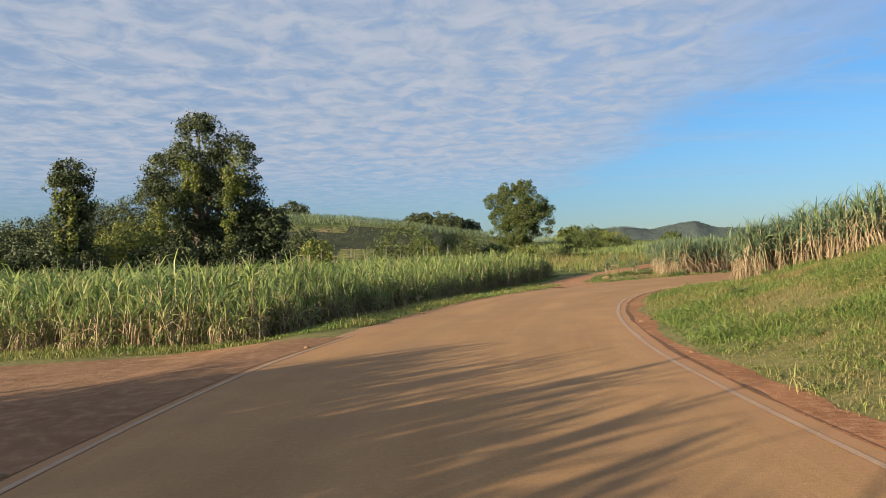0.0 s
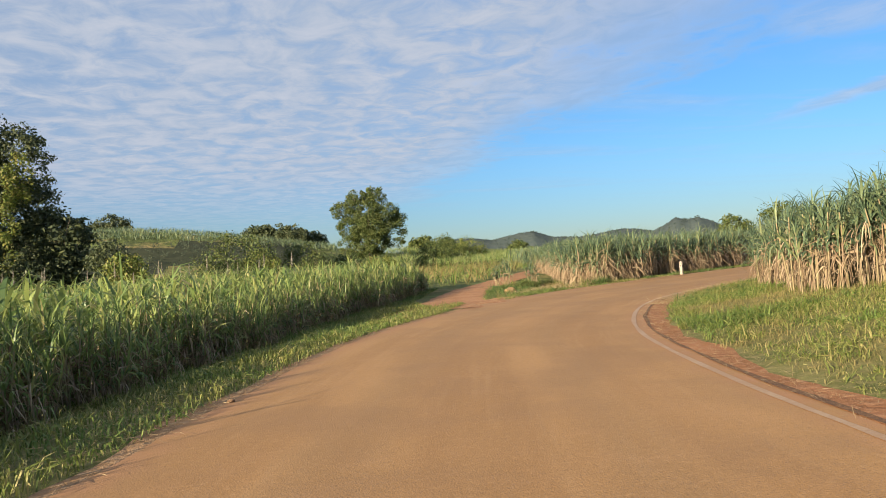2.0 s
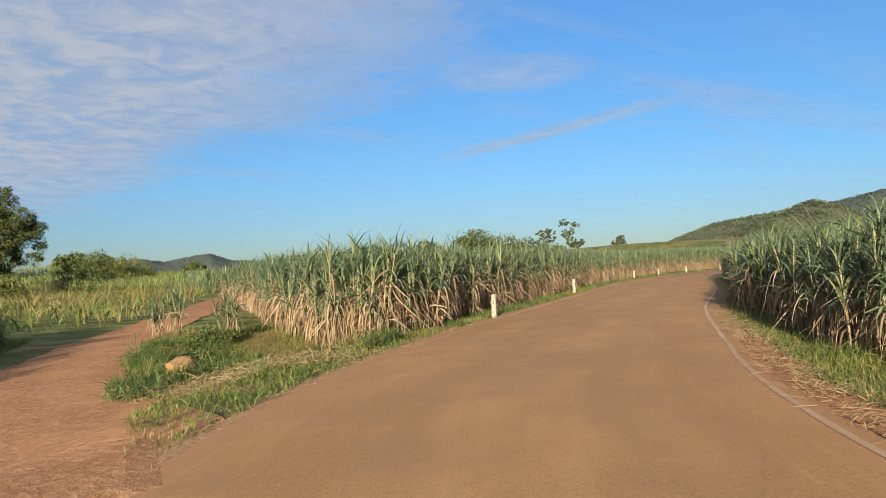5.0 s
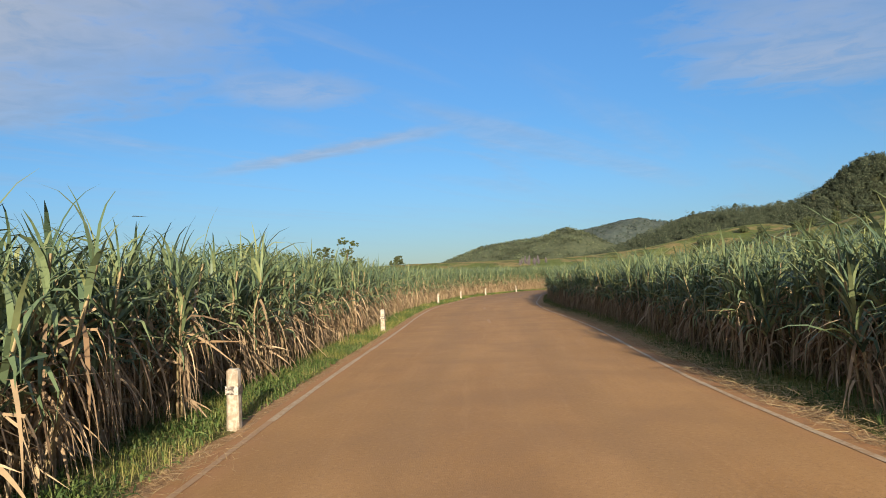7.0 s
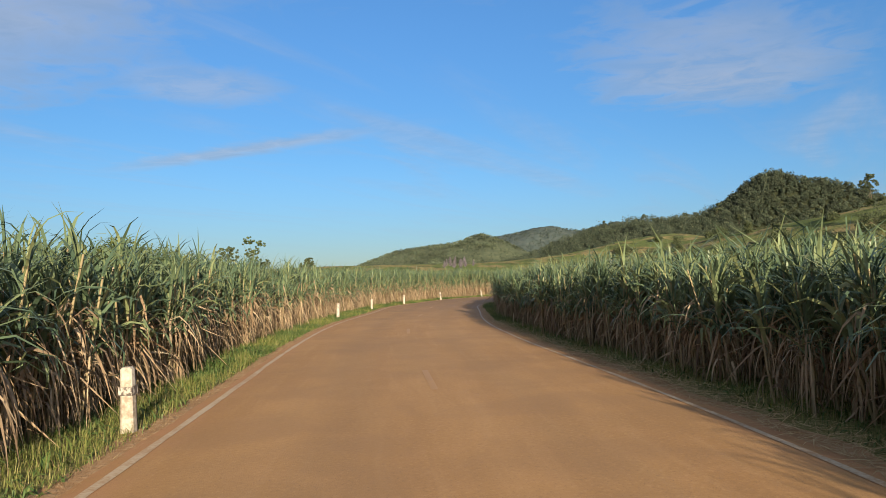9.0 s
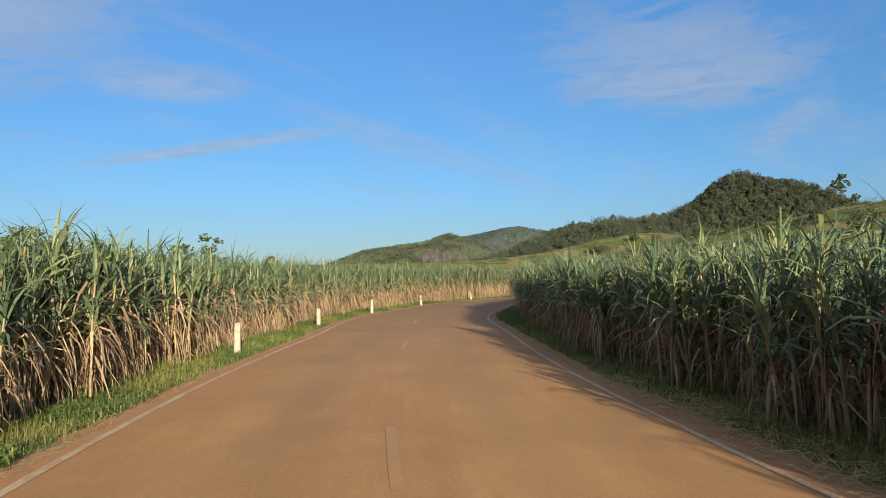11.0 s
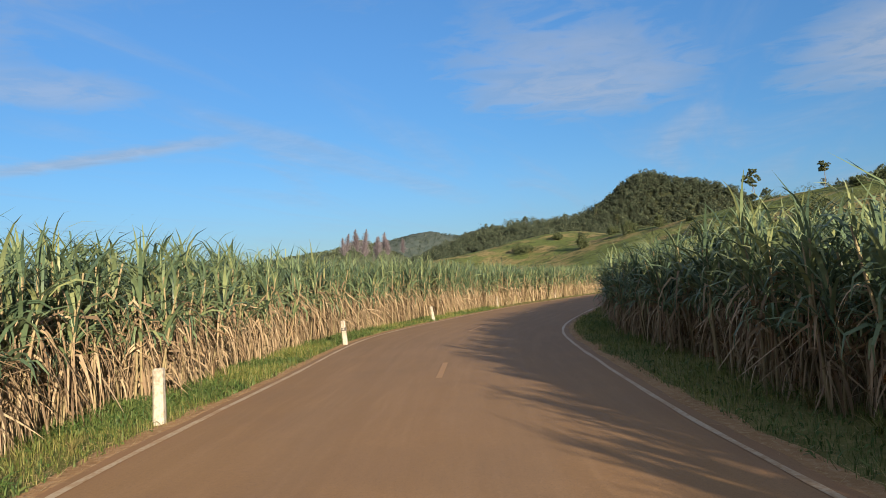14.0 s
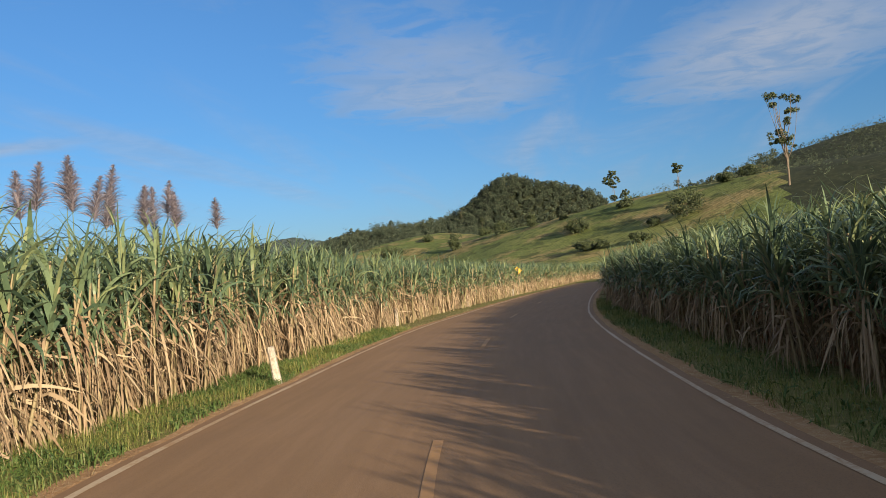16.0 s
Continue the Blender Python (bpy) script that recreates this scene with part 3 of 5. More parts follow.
# dirt track that leaves the road, and the dirt apron at the start
TRACK = spline([(6.4, 35.4, 3.1), (7.9, 40.6, 2.3), (9.3, 46.0, 1.5), (11.9, 53.2, 1.25), (14.9, 59.2, 1.2), (18.6, 66.4, 1.2), (24.6, 79, 1.2), (36, 103, 1.2)], 0.6)
tway = np.gradient(TRACK[:, :2], axis=0)
tway /= np.linalg.norm(tway, axis=1, keepdims=True)
tleft = np.stack([-tway[:, 1], tway[:, 0]], 1)
twob = np.array([noise.noise((i * 0.35, 1.0, 9.0)) * 0.25 for i in range(len(TRACK))])[:, None]
strip("dirt_track", TRACK[:, :2] + tleft * (TRACK[:, 2:] + twob), TRACK[:, :2] - tleft * (TRACK[:, 2:] - twob), M_TRACK, "red dirt farm track leading into the fields", 0.03, True, 6)
ay = np.arange(-18, 17.2, 0.6)
awob = np.array([noise.noise((y * 0.5, 4.0, 1.0)) for y in ay])
strip("dirt_apron", np.stack([np.interp(ay, MID[:, 1][:160], MID[:, 0][:160] - MID[:, 2][:160]) - 0.17 - 0.04 * awob, ay], 1), np.stack([-14.5 + 11.9 * smooth(14.0, 17.0, ay) + 0.5 * awob, ay], 1), M_APRON, "bare red dirt apron beside the road", 0.006, True, 12)


# sugar cane
def cane_clump(rng, height, stalks, green, dry, seg_green, seg_dry, spread_r=0.26, lean=0.16, knots=4, wide=1.0, low=0.47, short=1.0):
    """One stool of cane: its stalks, green leaves and dry leaves as lots of quads."""
    a = rng.uniform(0, 2 * math.pi, stalks)
    r = spread_r * np.sqrt(rng.uniform(0.05, 1, stalks))
    foot = np.stack([r * np.cos(a), r * np.sin(a), np.full(stalks, -0.06)], 1)
    h = height * rng.uniform(0.50, 0.70, stalks)
    tip = foot + np.stack([rng.normal(0, lean, stalks) + 0.4 * foot[:, 0], rng.normal(0, lean, stalks) + 0.4 * foot[:, 1], h], 1)
    nothing = (np.zeros((0, 3)), np.zeros((0, 4), int))
    stems = [nothing]
    if knots:
        t = np.linspace(0, 1, knots)[None, :, None]
        lines = foot[:, None] * (1 - t) + tip[:, None] * t
        lines[:, 1:-1, :2] += rng.normal(0, 0.02, (stalks, 1, 2))
        stems = [rods(one[None], np.linspace(0.021, 0.013, knots)[None], 4) for one in lines]

    def leaves(n, lo, hi):
        f = rng.uniform(lo, hi, (stalks, n))
        base = (foot[:, None] * (1 - f[..., None]) + tip[:, None] * f[..., None]).reshape(-1, 3)
        return base, rng.uniform(0, 2 * math.pi, stalks * n), f.ravel(), stalks * n

    base, az, f, n = leaves(green, low, 1.0)
    g = (f - low) / (1 - low)
    el = np.minimum(np.radians(52 + 34 * g + rng.normal(0, 8, n)), 1.48)
    length = height * rng.uniform(0.26, 0.46, n) * short * np.where(g > 0.8, 0.85, 1.0)
    gl = blades(base, az, el, length, rng.uniform(0.032, 0.060, n) * wide * np.where(g > 0.8, 0.6, 1.0), 0.25 + rng.uniform(0.3, 3.0, n) * (1.25 - 0.80 * g), seg_green, rng.normal(0, 0.35, n), 1.35)
    if not dry:
        return stems, gl, nothing
    # dead leaves fold over at the sheath and hang down the stalk
    base, az, f, n = leaves(dry, 0.16, 0.80)
    length = np.minimum(height * rng.uniform(0.18, 0.40, n), base[:, 2] + 0.16)
    start = rng.uniform(-1.2, 0.9, n)
    end = np.where(rng.uniform(0, 1, n) < 0.82, rng.normal(-1.48, 0.09, n), rng.normal(-0.9, 0.35, n))
    dl = blades(base, az, start, length, rng.uniform(0.016, 0.040, n) * wide, start - end, seg_dry, rng.normal(0, 0.9, n), 0.30)
    return stems, gl, dl


def cane_set(seed, count, **kw):
    """Stools for joining: one lot each of stalks, green and dry leaves."""
    rng = np.random.default_rng(seed)
    made = [cane_clump(rng, **kw) for _ in range(count)]
    return [(joined(stems), gl, dl) for stems, gl, dl in made]


MIDS = cane_set(12, 8, height=2.5, stalks=6, green=9, dry=9, seg_green=4, seg_dry=3, knots=2, wide=1.2, short=0.88)
TOPS = cane_set(13, 6, height=2.45, stalks=5, green=7, dry=0, seg_green=2, seg_dry=2, spread_r=0.5, knots=0, wide=1.05, short=1.05)
LOW = cane_set(14, 9, height=2.0, stalks=8, green=12, dry=14, seg_green=4, seg_dry=3, spread_r=0.36, knots=2, wide=1.05, low=0.2, short=0.92)
LOWTOPS = cane_set(15, 5, height=1.85, stalks=5, green=7, dry=0, seg_green=3, seg_dry=2, spread_r=0.55, knots=0, wide=1.45)


FAR = cane_set(16, 5, height=2.45, stalks=4, green=4, dry=0, seg_green=2, seg_dry=2, spread_r=0.8, knots=0, wide=1.6, short=1.15)


def planted(lots, spots, turn, size):
    """Joins many stools into one: vertices, quads and the material of each quad."""
    spots = np.asarray(spots, float)
    pick = np.arange(len(spots)) % len(lots)
    verts, quads, index, count = [], [], [], 0
    for k, lot in enumerate(lots):
        sel = np.nonzero(pick == k)[0]
        if not len(sel):
            continue
        c, s = np.cos(turn[sel]), np.sin(turn[sel])
        for m, (v, q) in enumerate(lot):
            if not len(v):
                continue
            g = size[sel][:, None]
            w = np.stack([(v[None, :, 0] * c[:, None] - v[None, :, 1] * s[:, None]) * g + spots[sel, :1],
                          (v[None, :, 0] * s[:, None] + v[None, :, 1] * c[:, None]) * g + spots[sel, 1:2], v[None, :, 2] * g + spots[sel, 2:3]], -1)
            verts.append(w.reshape(-1, 3))
            quads.append((q[None] + (np.arange(len(sel)) * len(v))[:, None, None] + count).reshape(-1, 4))
            index.append(np.full(len(sel) * len(q), m))
            count += len(sel) * len(v)
    return np.vstack(verts), np.vstack(quads), np.concatenate(index)


def scatter(poly, gap, rng, jitter=0.35):
    p = np.array(poly)
    xs, ys = np.arange(p[:, 0].min(), p[:, 0].max(), gap), np.arange(p[:, 1].min(), p[:, 1].max(), gap)
    g = np.stack(np.meshgrid(xs, ys), -1).reshape(-1, 2)
    g = g + rng.uniform(-jitter, jitter, g.shape) * gap
    return g[inside(poly, g)]


def stuff(name, lots, xy, label, category, sizes, mats=None, rng=RNG):
    spots = np.c_[xy, lie(xy)]
    size = rng.uniform(*sizes, len(xy))
    if name == "young_cane_rows":
        size = size * np.interp(to_line(FRONT_N, xy), [0.2, 1.7], [0.62, 1.0])
    # the cane inside the bend is lower near the start
    size = np.where(road_side(xy)[1] < 0, size * np.interp(xy[:, 0], [10, 26, 52, 75, 82, 94], [0.90, 0.98, 1.0, 1.05, 1.2, 1.12]), size * np.interp(xy[:, 0], [26, 58, 88, 104, 130], [1.20, 1.22, 1.40, 1.52, 1.42]))
    v, q, i = planted(lots, spots, rng.uniform(0, 2 * math.pi, len(xy)), size)
    ob = new(name, quad_mesh(name, v, q, mats or [M_CANE, M_GREEN, M_DRY], i))
    return tagged(ob, label, category, kind="stuff")


def verge_line(side, x0, x1, gaps):
    """Points along the road at a distance from its edge that changes with x."""
    k = np.nonzero((MID[:, 0] > x0) & (MID[:, 0] < x1) & (MID[:, 1] > 20))[0][::14]
    off = np.interp(MID[k, 0], *gaps)
    return [tuple(p) for p in MID[k, :2] + side * LEFT[k] * (MID[k, 2] + off)[:, None]]


FRONT_L = [(24.6, 76.0), (20.6, 62.5), (18.2, 56.0), (17.0, 52.3), (16.2, 48.6)] + verge_line(1, 19, 226, ([19, 40, 62, 90, 120], [1.5, 1.45, 1.75, 2.0, 1.8]))
FRONT_R = [(30.0, 2.0), (18.4, 17.8), (13.0, 23.2), (11.3, 25.2), (13.3, 28.6)] + verge_line(-1, 14, 226, ([14, 20, 30, 62, 74, 88, 110, 125], [1.9, 1.5, 1.25, 1.3, 1.75, 1.95, 1.8, 1.3]))
FRONT_N = [(-60, 22), (-26, 19.8), (-12, 18.6), (-7.2, 17.8), (-4.4, 17.2), (-2.7, 17.9), (-2.0, 20.6), (-1.4, 24.5), (-0.2, 28.5), (1.2, 33), (3.6, 41), (7.2, 48.5), (10.4, 58)]
FIELD_L = FRONT_L + [(228, 169), (52, 169), (24, 80)]
FIELD_R = FRONT_R + [(215, 13), (78, -6)]
FIELD_N = FRONT_N + [(4, 67), (-8, 59), (-31, 57), (-65, 65)]


def plant_fields():
    rng = np.random.default_rng(21)

    def rows(front, gap, depth, field, side):
        line = spline([(*p, 0) for p in front], gap)[:, :2]
        way = np.gradient(line, axis=0)
        way /= np.linalg.norm(way, axis=1, keepdims=True)
        inward = np.stack([-way[:, 1], way[:, 0]], 1) * side
        return np.vstack([line + inward * (dd + 0.12) + rng.normal(0, 0.13, line.shape) for dd in depth])

    # front rows that stand alone
    protos = []
    grow = np.random.default_rng(11)

    def stool(height, stalks, green, dry, **kw):
        stems, gl, dl = cane_clump(grow, height, stalks, green, dry, 5, 5, **kw)
        root = new("sugar_cane")
        for v, q in stems:
            part("stalk", quad_mesh("stalk", v, q, [M_CANE], shade=True), root)
        part("green_leaves", quad_mesh("green_leaves", *gl, [M_GREEN]), root, "long green arching leaves")
        part("dry_leaves", quad_mesh("dry_leaves", *dl, [M_DRY]), root, "tan hanging dead leaves")
        return root

    # the outer verge is dry and sunlit, the inner one greener
    for dry in (24, 24, 24, 24, 24, 24, 24, 24, 24, 24, 13, 13, 13, 13, 13, 13, 13, 13):
        protos.append(stool(2.5, 7, 14 if dry > 20 else 18, dry, spread_r=0.3, lean=0.13, short=0.84))
    fl, fr = rows(FRONT_L, 0.74, [0.0], FIELD_L, 1), rows(FRONT_R, 0.74, [0.0], FIELD_R, -1)
    near_l, near_r = fl[fl[:, 0] < 146][:196], fr[(fr[:, 0] < 146) & (fr[:, 1] > 19.5)][:186]
    for group, label, pts, size, kinds in (("cane along the outer verge", "tall sugar cane with sunlit tan dead leaves below green tops", near_l, (0.88, 1.06), protos[:10]),
                                     ("cane along the inner verge", "tall dense sugar cane with drooping leaves at the verge", near_r, (0.98, 1.16), protos[10:])):
        for count, ((x, y), z) in enumerate(zip(pts, lie(pts))):
            m = pose(x, y, z, 0, 0, rng.uniform(0, 360))
            ob = kinds[count] if count < len(kinds) else copy_thing(kinds[count % len(kinds)], m)
            ob.matrix_basis = m
            grown = float(np.interp(x, [10, 26, 52, 75, 82, 94], [0.90, 0.98, 1.0, 1.05, 1.2, 1.12])) if "inner" in group else float(np.interp(x, [26, 58, 88, 104, 130], [1.20, 1.22, 1.40, 1.52, 1.42]))
            ob.scale = [rng.uniform(*size) * grown] * 3
            tagged(ob, label, "sugar cane", group)
    rest = np.vstack([fl[fl[:, 0] > 146], fl[fl[:, 0] < 146][196:], fr[(fr[:, 0] > 146) | (fr[:, 1] <= 19.5)], fr[(fr[:, 0] < 146) & (fr[:, 1] > 19.5)][186:]])
    mids = np.vstack([rows(FRONT_L, 0.98, [0.5, 1.1], FIELD_L, 1), rows(FRONT_R, 0.98, [0.5, 1.1, 1.7], FIELD_R, -1), rest])
    mids = mids[road_side(mids)[0] > 0.9]
    stuff("cane_rows", MIDS, mids, "rows of tall sugar cane behind the front row", "sugar cane", (0.92, 1.12))
    # the fields behind
    for name, field, front, reach in (("cane_field_outer", FIELD_L, FRONT_L, 90), ("cane_field_inner", FIELD_R, FRONT_R, 32)):
        a = scatter(field, 1.1 if reach > 50 else 0.85, rng)
        d = to_line(front, a)
        a = a[(d > 1.6) & (d < 7) & (a[:, 0] < 160)]
        b = scatter(field, 2.3, rng)
        e = to_line(front, b)
        b = b[((e >= 7) | ((b[:, 0] >= 160) & (e > 1))) & (e < reach)]
        stuff(name, TOPS, a, "green sugar cane behind the verge rows", "sugar cane", (0.92, 1.12) if reach > 50 else (1.1, 1.32))
        stuff(name, FAR, b, "wide field of green sugar cane tops", "sugar cane", (0.9, 1.1))
    a = scatter(FIELD_N, 0.68, rng)
    d = to_line(FRONT_N, a)
    near, deep = a[d < 1.5], scatter(FIELD_N, 1.35, rng)
    deep = deep[to_line(FRONT_N, deep) >= 1.5]
    stuff("young_cane_rows", LOW, near, "shorter dark green sugar cane at the field's edge", "sugar cane", (0.88, 1.12), [M_CANE, M_YOUNG, M_DRY])
    stuff("young_cane_field", LOWTOPS, deep, "field of shorter green sugar cane", "sugar cane", (1.06, 1.3), [M_CANE, M_YOUNG, M_DRY])
    far = scatter([(33, 112), (50, 124), (104, 240), (44, 240), (20, 190)], 1.9, rng)
    stuff("cane_field_far", FAR, far, "green cane field in the hollow beyond the dirt track", "sugar cane", (0.8, 1.0), [M_CANE, M_YOUNG, M_DRY])
    # cane behind the start, which shades the road
    back = scatter([(-14.5, 4.4), (-7.6, 6.8), (-6.0, 2.4), (-5.4, -34), (-26, -34), (-26, 0)], 0.78, rng)
    stuff("cane_by_apron", MIDS, back, "tall sugar cane standing beside the dirt apron", "sugar cane", (1.1, 1.45))
    # single stools by the track mouth
    for x, y, tall in ((14.4, 54.6, 2.0), (13.9, 55.2, 1.7), (15.0, 51.6, 1.9)):
        ob = stool(tall, 6, 16, 7, spread_r=0.22, lean=0.2, short=0.95)
        ob.matrix_basis = pose(x, y, lie1(x, y), 0, 0, 40 * x)
        tagged(ob, "lone stool of sugar cane beside the dirt track", "sugar cane", "cane along the outer verge")


plant_fields()


# verge grass and straw
def grow_grass():
    rng = np.random.default_rng(31)

    def lay(name, xy, mat, label, size, width, droop, seg=1, lift=1.0):
        n = len(xy)
        base = np.c_[xy, lie(xy) - 0.01]
        tall = np.array([0.75 + 0.9 * max(0.0, noise.noise((x * 0.7, y * 0.7, 1.0)) + 0.15) for x, y in xy])
        v, q = blades(base, rng.uniform(0, 6.28, n), rng.uniform(0.75, 1.5, n) * lift, rng.uniform(*size, n) * tall, rng.uniform(*width, n), rng.uniform(*droop, n), seg, rng.normal(0, 0.4, n))
        tagged(new(name, quad_mesh(name, v, q, [mat])), label, "grass", kind="stuff")

    def band(count, lo, hi, side, rows_from=13, rows_to=430):
        k = rng.integers(rows_from, rows_to, count)
        off = rng.uniform(0, 1, count) ** 0.9 * (hi - lo) + lo
        return MID[k, :2] + WAY[k] * rng.uniform(-0.5, 0.5, (count, 1)) + side * LEFT[k] * (MID[k, 2] + off)[:, None]

    def clear(xy):
        keep = (to_line(TRACK[:, :2], xy) > 1.5) & ~((xy[:, 0] < -2.2) & (xy[:, 1] < 15.6)) & (road_side(xy)[0] > 0.27 + 0.55 * np.exp(-((xy[:, 1] - 17) / 5) ** 2) * (xy[:, 0] > 2))
        return xy[keep]

    patch = lambda xy, cut: np.array([noise.noise((x * 0.45, y * 0.45, 8.0)) for x, y in xy]) > cut  # noqa: E731
    left, right = clear(band(96000, 0.33, 1.9, 1, 130, 390)), clear(band(78000, 0.3, 1.8, -1, 151, 420))
    # rough mix of dry and green where the track leaves the road, a bare strip along the inner line
    rough = left[:, 0] < 19
    mouth = left[rough][::2]
    left = left[~rough]
    dry = patch(mouth, 0.16)
    weedy = ~dry & patch(mouth[:, ::-1], 0.05)
    lay("track_mouth_weeds", mouth[weedy], M_BANK, "green weeds by the track mouth", (0.10, 0.32), (0.012, 0.026), (0.5, 2.4), 3)
    lay("track_mouth_grass", mouth[~dry & ~weedy], M_GRASS, "rough yellow-green grass by the track mouth", (0.08, 0.26), (0.008, 0.017), (0.5, 2.4), 2)
    lay("track_mouth_dry_grass", mouth[dry], M_DRYGRASS, "flattened dry grass by the track mouth", (0.08, 0.24), (0.007, 0.014), (0.6, 2.6), 2, 0.5)
    right = right[(road_side(right)[0] > 0.62 - 0.25 * smooth(40, 70, right[:, 0])) & (rng.uniform(0, 1, len(right)) < 0.75)]
    lush = patch(left, 0.02)
    lay("verge_grass_outer", left[lush], M_LUSH, "lush green grass along the verge", (0.10, 0.29), (0.012, 0.024), (0.5, 2.2), 2)
    broad = left[::7]
    lay("verge_weeds", np.vstack([broad, right[::9]]), M_LUSH, "broad-leaved weeds among the verge grass", (0.12, 0.30), (0.020, 0.036), (0.7, 2.2), 3)
    lay("verge_grass_yellow", np.vstack([left[~lush], right[patch(right, 0.0)]]), M_GRASS, "yellow-green verge grass with dry blades", (0.09, 0.24), (0.010, 0.018), (0.4, 1.7))
    lay("verge_grass_inner", right[~patch(right, 0.0)], M_LUSH, "short green grass along the verge", (0.08, 0.22), (0.010, 0.019), (0.4, 1.6))
    # the bank inside the bend: clumps of grass, lush, yellow-green or dry
    edge = [tuple(p) for p in edge_line(-1, 0.75)[(MID[:, 1] > 0) & (MID[:, 0] < 20)][::8]]
    bank_poly = edge + [(24, 36), (17.5, 22), (17, 1)]
    core = clear(scatter(bank_poly, 0.17, rng, 0.5))
    core = np.vstack([core, scatter([(17, 1), (17.5, 22), (24, 36), (32, 6), (32, 0)], 0.36, rng, 0.5)])
    core = core[(road_side(core)[1] < 0) & (road_side(core)[0] > 0.7) & ~inside(FIELD_R, core)]
    mix = np.array([noise.noise((x * 0.42, y * 0.42, 4.0)) + 0.5 * noise.noise((x * 1.5, y * 1.5, 9.0)) for x, y in core]) + rng.normal(0, 0.10, len(core))

    def clumps(sel, per, spread_r):
        c = np.repeat(core[sel], per, 0)
        return c + rng.normal(0, spread_r, c.shape)

    lay("bank_grass", clumps(np.abs(mix + 0.02) <= 0.2, 15, 0.07), M_GRASS, "rough sunlit grass on the bank inside the bend", (0.10, 0.26), (0.009, 0.018), (0.5, 2.4), 3)
    lay("bank_weeds", clumps(mix > 0.18, 15, 0.08), M_BANK, "patches of lush green weeds on the bank", (0.14, 0.34), (0.012, 0.026), (0.5, 2.4), 3)
    lay("bank_dry_grass", clumps(mix < -0.22, 11, 0.09), M_DRYGRASS, "patches of short dry grass on the bank", (0.07, 0.18), (0.008, 0.015), (0.6, 2.4), 2)
    near_n = scatter([(-34.75, 18.75), (-14.06, 16.62), (-3.34, 16.5), (-0.38, 19.25), (2.17, 25.36), (5.58, 33.35), (7.37, 37.37), (7.2, 46.58), (10.96, 58.1), (7.65, 57.89), (1.99, 43.16), (0.53, 35.17), (-2.33, 23.12), (-4.4, 19.21), (-14.3, 19.89), (-35.02, 20.68)], 0.065, rng, 0.5)
    near_n = near_n[road_side(near_n)[0] > 0.35]
    fresh = patch(near_n, 0.05)
    lay("field_edge_grass", near_n[~fresh], M_GRASS, "long yellow-green grass along the cane field", (0.12, 0.30), (0.013, 0.024), (0.4, 2.0), 2)
    lay("field_edge_weeds", near_n[fresh], M_BANK, "green weeds along the cane field", (0.12, 0.30), (0.014, 0.028), (0.4, 2.2), 2)
    ditch_poly = [(10.2, 41.6), (13.0, 43.0), (18.0, 46.0), (17.0, 48.8), (18.0, 54.0), (13.4, 54.6), (11.4, 48.6), (9.9, 44.0)]
    spot = scatter(ditch_poly, 0.15, rng, 0.5)
    spot = spot[(to_line(TRACK[:, :2], spot) > 1.3) & (road_side(spot)[0] > 0.35)]
    wet = np.array([noise.noise((x * 0.55, y * 0.55, 6.0)) for x, y in spot])

    def tufted(sel, per, spread_r):
        c = np.repeat(spot[sel], per, 0)
        return c + rng.normal(0, spread_r, c.shape)

    lay("ditch_weeds", tufted(wet > 0.19, 14, 0.08), M_LUSH, "dark green weeds in the ditch by the track", (0.20, 0.60), (0.014, 0.034), (0.4, 2.0), 3)
    lay("ditch_grass", tufted(np.abs(wet - 0.07) <= 0.13, 9, 0.08), M_GRASS, "yellow-green grass round the weedy ditch", (0.14, 0.40), (0.010, 0.022), (0.4, 2.0), 3)
    lay("ditch_dry_grass", tufted(wet < -0.06, 15, 0.10), M_DRYGRASS, "flattened dry grass beside the ditch", (0.10, 0.30), (0.008, 0.018), (0.8, 2.4), 2, 0.5)
    # straw lying on the verge
    k = rng.integers(118, 416, 30000)
    side = np.where(rng.uniform(0, 1, 30000) < 0.5, 1, -1)
    off = 0.12 + np.abs(rng.normal(0.15, 0.4, 30000))
    xy = MID[k, :2] + WAY[k] * rng.uniform(-0.5, 0.5, (30000, 1)) + (side * (MID[k, 2] + off))[:, None] * LEFT[k]
    k = rng.integers(140, 186, 6000)
    raked = MID[k, :2] + WAY[k] * rng.uniform(-0.5, 0.5, (6000, 1)) + LEFT[k] * (MID[k, 2] + rng.normal(0.22, 0.22, 6000))[:, None]
    xy = np.vstack([xy, raked[raked[:, 0] > 17.5], np.array([13.3, 45.6]) + rng.normal(0, (0.8, 0.6), (2600, 2)), np.array([12.6, 42.6]) + rng.normal(0, (1.3, 0.6), (1200, 2)), np.array([-0.38, 22.18]) + rng.normal(0, (0.35, 0.9), (900, 2))])
    n = len(xy)
    v, q = blades(np.c_[xy, lie(xy) + rng.uniform(0.015, 0.05, n)], rng.uniform(0, 6.28, n), rng.normal(0.10, 0.15, n), rng.uniform(0.05, 0.22, n), rng.uniform(0.004, 0.009, n), rng.uniform(0.05, 0.35, n), 1, rng.normal(0, 0.3, n))
    v[:, 2] = np.maximum(v[:, 2], lie(v[:, :2]) + 0.012)
    tagged(new("straw_litter", quad_mesh("straw_litter", v, q, [M_STRAW])), "dry cane straw strewn over the verge", "straw", kind="stuff")
